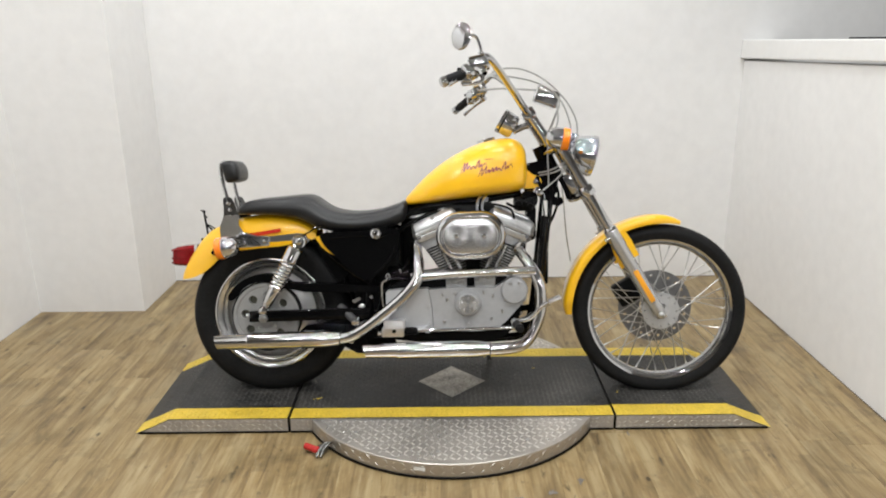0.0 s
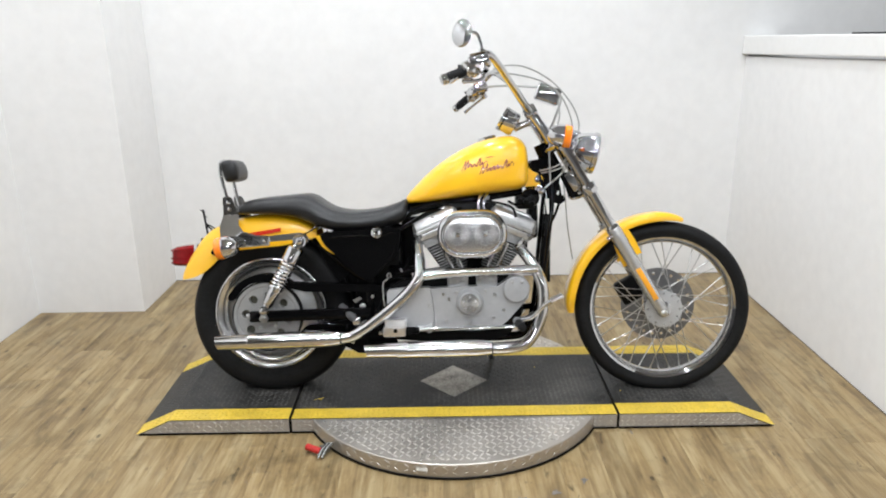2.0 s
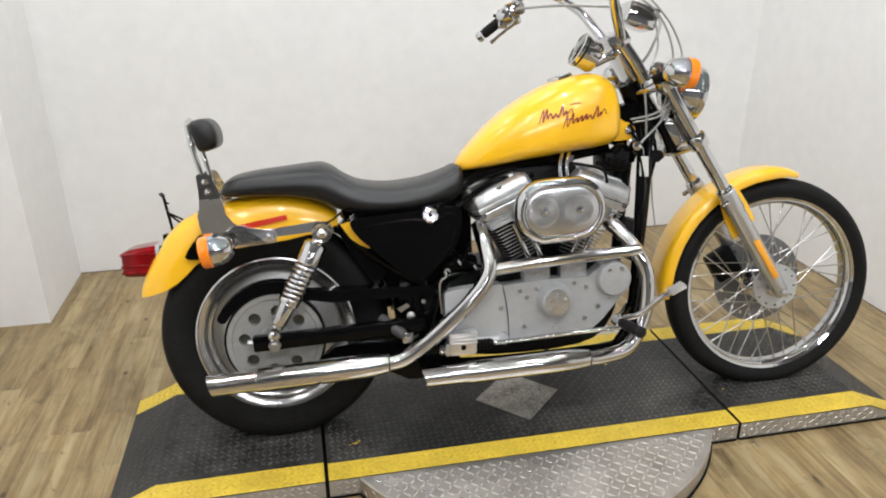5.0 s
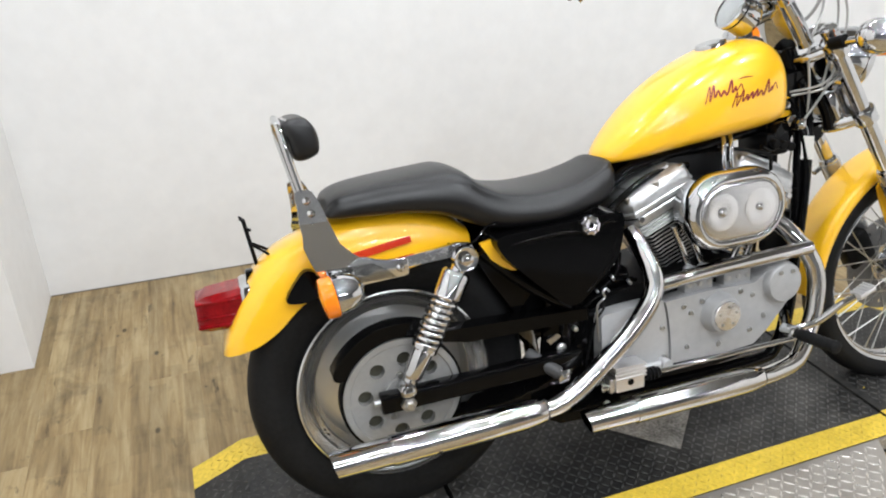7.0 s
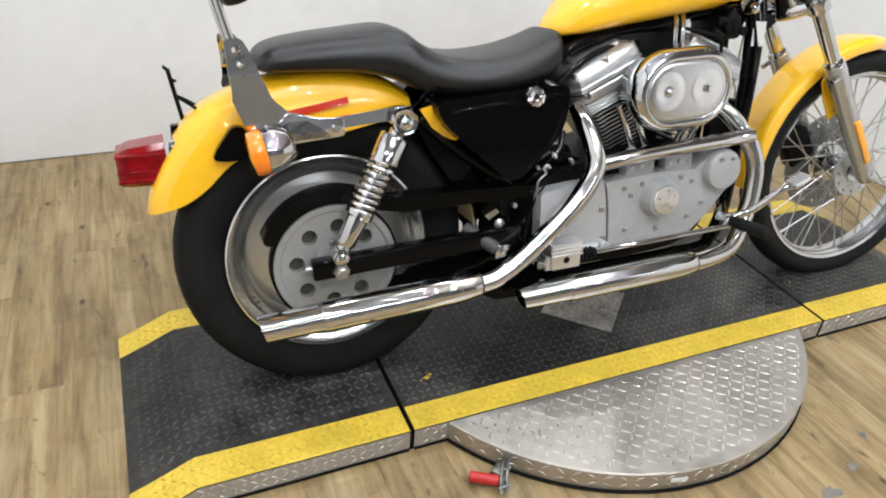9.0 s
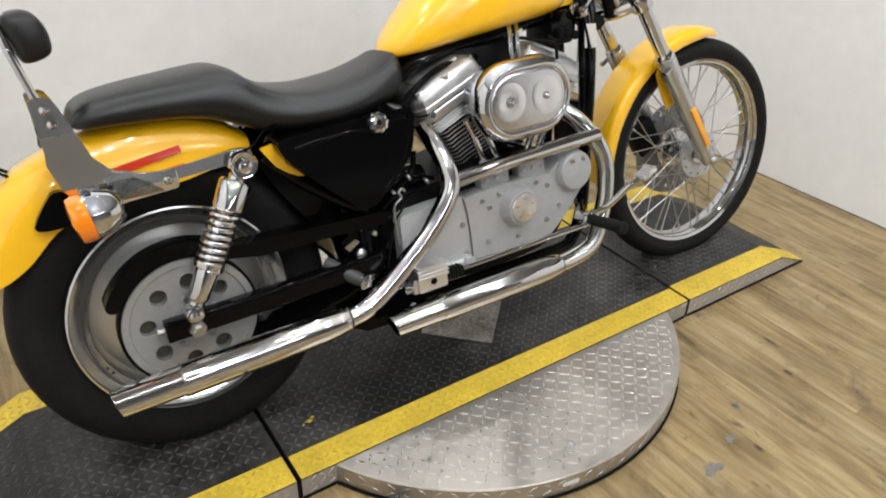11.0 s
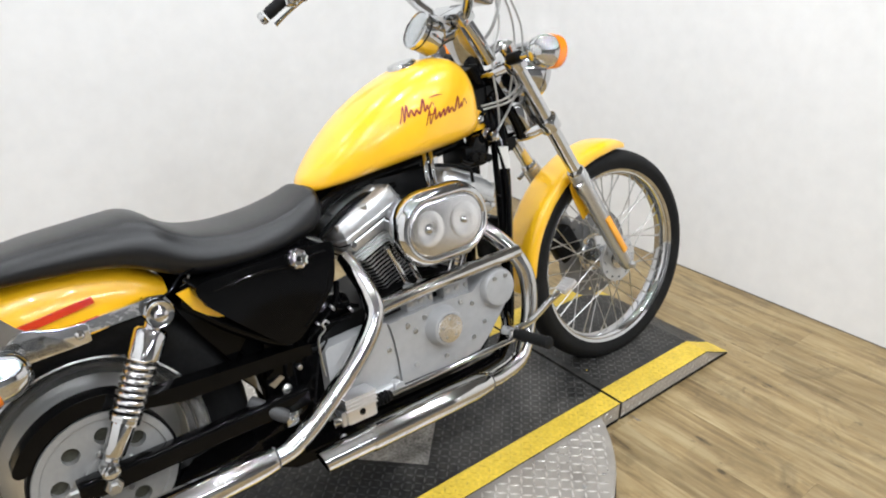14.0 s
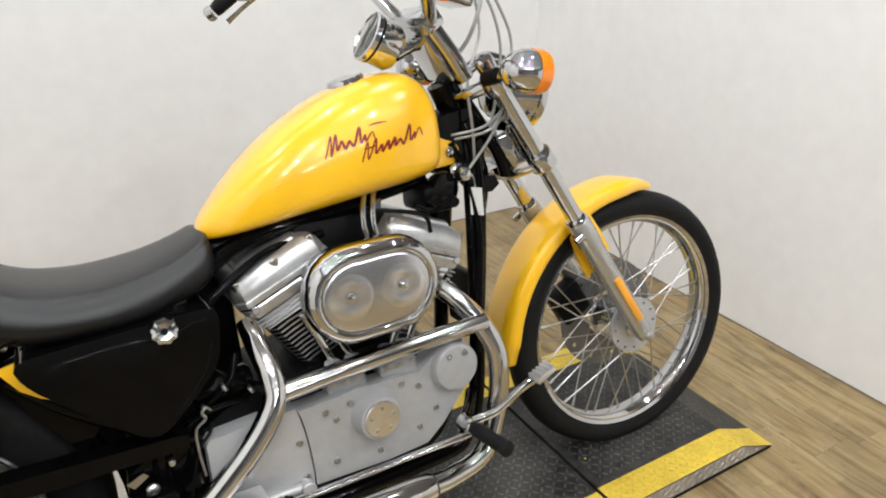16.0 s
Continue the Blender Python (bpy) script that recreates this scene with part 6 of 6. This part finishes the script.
for s in (-1, 1):
    g0, g1 = (Vector((-0.024, -0.47, 1.178)), Vector((0.036, -0.444, 1.203))) if s < 0 else (Vector((-0.034, 0.47, 1.152)), Vector((0.026, 0.444, 1.196)))
    d = (g0 - g1).normalized()
    fpart("grip", lathe([(0.015, 0)] + [(0.0178 if k % 2 else 0.0168, 0.004 + 0.006 * k) for k in range(11)] + [(0.016, 0.074)], g1, d, 18), RUBBER, bars, "black ribbed rubber grip")
    fpart("grip_end", lathe([(0.0185, 0), (0.0185, 0.012), (0.014, 0.018), (0.002, 0.02)], g0, d, 18), CHROME, bars)
    sw = fpart("switch_housing", lathe([(0.016, -0.004), (0.027, 0.0), (0.031, 0.006), (0.031, 0.036), (0.027, 0.046), (0.016, 0.05)], g1, -d, 20), CHROME, bars, "rounded chrome switch housing")
    fpart("switch_lower", box(-0.016, 0.02, -0.018, 0.018, -0.016, 0.014, 0.007, 3, m=Matrix.Translation(g1 - d * 0.022 + Vector((-0.012, 0, -0.022)))), CHROME, bars)
    for u in (0.01, 0.03):
        fpart("switch_button", cyl(g1 - d * u + Vector((-0.018, 0, 0.01)), g1 - d * u + Vector((-0.031, 0, 0.014)), 0.006, 10), SATIN, bars)
    mcx = fpart("master_cylinder" if s < 0 else "clutch_perch", box(-0.036, 0.034, -0.03, 0.03, -0.024, 0.016, 0.01, 3, m=Matrix.Translation(g1 + Vector((0.046, -s * 0.01, 0.036))) @ Matrix.Rotation(radians(-12), 4, "Y")), CHROME, bars, "chrome lever assembly")
    fpart("reservoir_lid", box(-0.027, 0.031, -0.025, 0.025, 0.017, 0.023, 0.003, m=Matrix.Translation(g1 + Vector((0.046, -s * 0.01, 0.036))) @ Matrix.Rotation(radians(-12), 4, "Y")), CHROME, bars)
    fpart("lever_bracket", tube([g1 + Vector((0.03, 0, 0.02)), g1 + Vector((0.055, s * 0.012, 0.012)), g1 + Vector((0.066, s * 0.02, -0.006))], 0.015, 12), CHROME, bars)
    if s < 0:
        blade = [g1 + Vector((0.062, -0.002, -0.012)), g1 + Vector((0.06, -0.014, -0.026)), g1 + Vector((0.042, -0.026, -0.034)), g1 + Vector((0.018, -0.036, -0.037)), g1 + Vector((-0.006, -0.046, -0.038))]
    else:
        blade = [g1 + Vector((0.064, 0.008, 0.002)), g1 + d * 0.02 + Vector((0.066, 0.01, 0.0)), g1 + d * 0.06 + Vector((0.056, 0.01, -0.006)), g1 + d * 0.1 + Vector((0.05, 0.01, -0.012))]
    fpart("lever", tube(blade, [0.0085, 0.007, 0.006, 0.006, 0.0075], 10), CHROME, bars, "chrome hand lever")
    for u in (0.062, 0.085):
        fpart("perch_clamp", lathe([(0.0165, -0.009), (0.021, -0.006), (0.021, 0.006), (0.0165, 0.009)], g1 - d * u + Vector((-0.003, 0, 0.002)), d, 20), CHROME, bars)
    fpart("pivot_screw", cyl(g1 + Vector((0.062, -s * 0.004, 0.008)), g1 + Vector((0.062, s * 0.002, 0.038)), 0.008, 10), CHROME, bars)
    bx, bz = (0.095, 1.248) if s < 0 else (0.083, 1.236)
    fpart("mirror_boss", cyl((bx, s * 0.42, bz), (bx - 0.003, s * 0.42, bz + 0.028), 0.011, 14), CHROME, bars)
# mirror on the right
ms = fpart("mirror_stem", tube([(0.092, -0.42, 1.27), (0.09, -0.425, 1.29), (0.078, -0.43, 1.322), (0.062, -0.44, 1.328), (0.034, -0.45, 1.326)], 0.0055, 10), CHROME, bars, "chrome mirror stem")
mir = lathe([(0.003, 0.011), (0.012, 0.0102), (0.02, 0.0085), (0.028, 0.0058), (0.034, 0.002), (0.038, -0.003), (0.037, -0.006), (0.03, -0.0055)], (0, 0, 0), (0, 0, 1), 32)
mir.transform(Matrix.Translation((0.027, -0.455, 1.324)) @ Matrix.Rotation(radians(62), 4, "Z") @ Matrix.Rotation(radians(-86), 4, "Y") @ Matrix.Diagonal((1.2, 1.0, 0.7, 1)))
fpart("mirror_head", mir, CHROME, bars, "round chrome mirror head")
# speedometer
GD = Vector((-0.85, 0, 0.5)).normalized()
ga = fpart("speedometer", lathe([(0.02, -0.045), (0.04, -0.04), (0.047, -0.03), (0.0475, 0.012), (0.05, 0.014), (0.05, 0.024), (0.046, 0.026), (0.044, 0.022)], (0.182, 0, 1.062), GD, 36), CHROME, bike, "round chrome speedometer")
fpart("dial", lathe([(0.044, 0.019), (0.044, 0.0205), (0.002, 0.021)], (0.182, 0, 1.062), GD, 30), SATIN, ga)
fpart("gauge_glass", lathe([(0.0438, 0.0225), (0.0438, 0.0235), (0.03, 0.0245), (0.002, 0.025)], (0.182, 0, 1.062), GD, 30), GLASS, ga, "clear gauge glass")
fpart("bezel_ring", lathe([(0.0475, 0.008), (0.0485, 0.009), (0.0485, 0.0115), (0.0475, 0.0125)], (0.182, 0, 1.062), GD, 36, closed=True), SATIN, ga)
fpart("gauge_bracket", tube([(0.21, 0, 1.03), (0.26, 0, 1.05), (0.30, 0, 1.05)], 0.014, 10), CHROME, ga)
fpart("indicator_housing", box(-0.05, 0.046, -0.05, 0.05, -0.033, 0.03, 0.009, 3, m=Matrix.Translation((0.342, 0, 1.158)) @ Matrix.Rotation(radians(20), 4, "Y")), CHROME, bike, "small chrome indicator housing")
# cables
CB = [
    ([(0.13, -0.315, 1.222), (0.175, -0.25, 1.242), (0.24, -0.13, 1.252), (0.31, -0.08, 1.228), (0.37, -0.06, 1.185), (0.43, -0.055, 1.11), (0.455, -0.055, 1.02), (0.41, -0.06, 0.88), (0.3, -0.09, 0.78)], 0.003),
    ([(0.135, -0.3, 1.212), (0.21, -0.18, 1.218), (0.3, -0.09, 1.205), (0.37, -0.065, 1.165), (0.415, -0.06, 1.09), (0.43, -0.05, 1.0), (0.39, -0.055, 0.85)], 0.003),
    ([(0.075, 0.4, 1.23), (0.17, 0.24, 1.22), (0.27, 0.1, 1.2), (0.345, -0.02, 1.178), (0.385, -0.058, 1.14), (0.362, -0.05, 1.06), (0.338, 0.02, 0.98), (0.35, 0.06, 0.85), (0.36, 0.1, 0.6)], 0.0045),
    ([(0.375, -0.055, 1.13), (0.38, -0.055, 1.06), (0.345, -0.06, 0.97), (0.345, -0.07, 0.86), (0.352, -0.05, 0.7), (0.345, -0.02, 0.5)], 0.003),
    ([(0.26, -0.015, 0.862), (0.32, -0.055, 0.868), (0.365, -0.088, 0.882), (0.41, -0.085, 0.91)], 0.003),
    ([(0.26, -0.015, 0.85), (0.32, -0.05, 0.858), (0.37, -0.084, 0.87), (0.415, -0.082, 0.895)], 0.003),
    ([(0.4, 0.02, 0.86), (0.415, 0.05, 0.75), (0.43, 0.08, 0.62), (0.45, 0.09, 0.5)], 0.0025),
]
for pts, width in CB:
    fpart("control_cable", tube(pts, width, 8, 8), CABLE, bike, "grey control cable")

# ---- floor planks ----
PW, PL = 0.152, 1.22
rnd = random.Random(4)
plank_mesh = None
for i in range(27):
    x = LEFT + 0.005 + PW * i
    y = -4.2 - rnd.random() * PL
    while y < BACK:
        y0, y1 = y, min(y + PL, BACK)
        x1 = min(x + PW, RIGHT - 0.001)
        y = y1
        if x1 - x < 0.02 or y1 - y0 < 0.03:
            continue
        if x + PW <= RET_X and y1 > RET_Y:
            y1 = RET_Y
            if y1 - y0 < 0.05:
                continue
        if y1 - y0 > PL - 0.001 and x1 - x > PW - 0.001:
            if plank_mesh is None:
                plank_mesh = mesh_of("plank", box(0.0001, PW - 0.0001, 0.0001, PL - 0.0001, -0.005, 0.0, 0.0004, 1), PLANK, 0)
            me = plank_mesh
        else:
            me = mesh_of("plank", box(0.0001, x1 - x - 0.0001, 0.0001, y1 - y0 - 0.0001, -0.005, 0.0, 0.0004, 1), PLANK, 0)
        ob = new("plank", me)
        ob.parent = floor
        ob.matrix_basis = pose(x, y0, 0)

# grey scuffs left on the boards beside the disc
SCUFF = material("grey_floor_scuff", (0.165, 0.15, 0.13), 0.5, vary=0.35, scale=60)
for k, (x, y, w, h) in enumerate(((0.387, -0.593, 0.016, 0.01), (0.382, -0.6, 0.008, 0.02), (0.279, -0.659, 0.02, 0.015), (0.168, -0.697, 0.034, 0.022), (0.617, -0.302, 0.004, 0.022))):
    poly = [(w * (0.75 + 0.3 * math.sin(3 * a + k)) * math.cos(a), h * (0.75 + 0.3 * math.cos(4 * a + k)) * math.sin(a)) for a in (2 * math.pi * i / 18 for i in range(18))]
    mark_bm = plate(poly, 0, 0.0004, 0.0)
    mark_bm.transform(Matrix.Translation((x, y, 0.0005)) @ Matrix.Rotation(radians(-90), 4, "X"))
    part("scuff_mark", mark_bm, SCUFF, floor, "grey rubber scuff", 0)
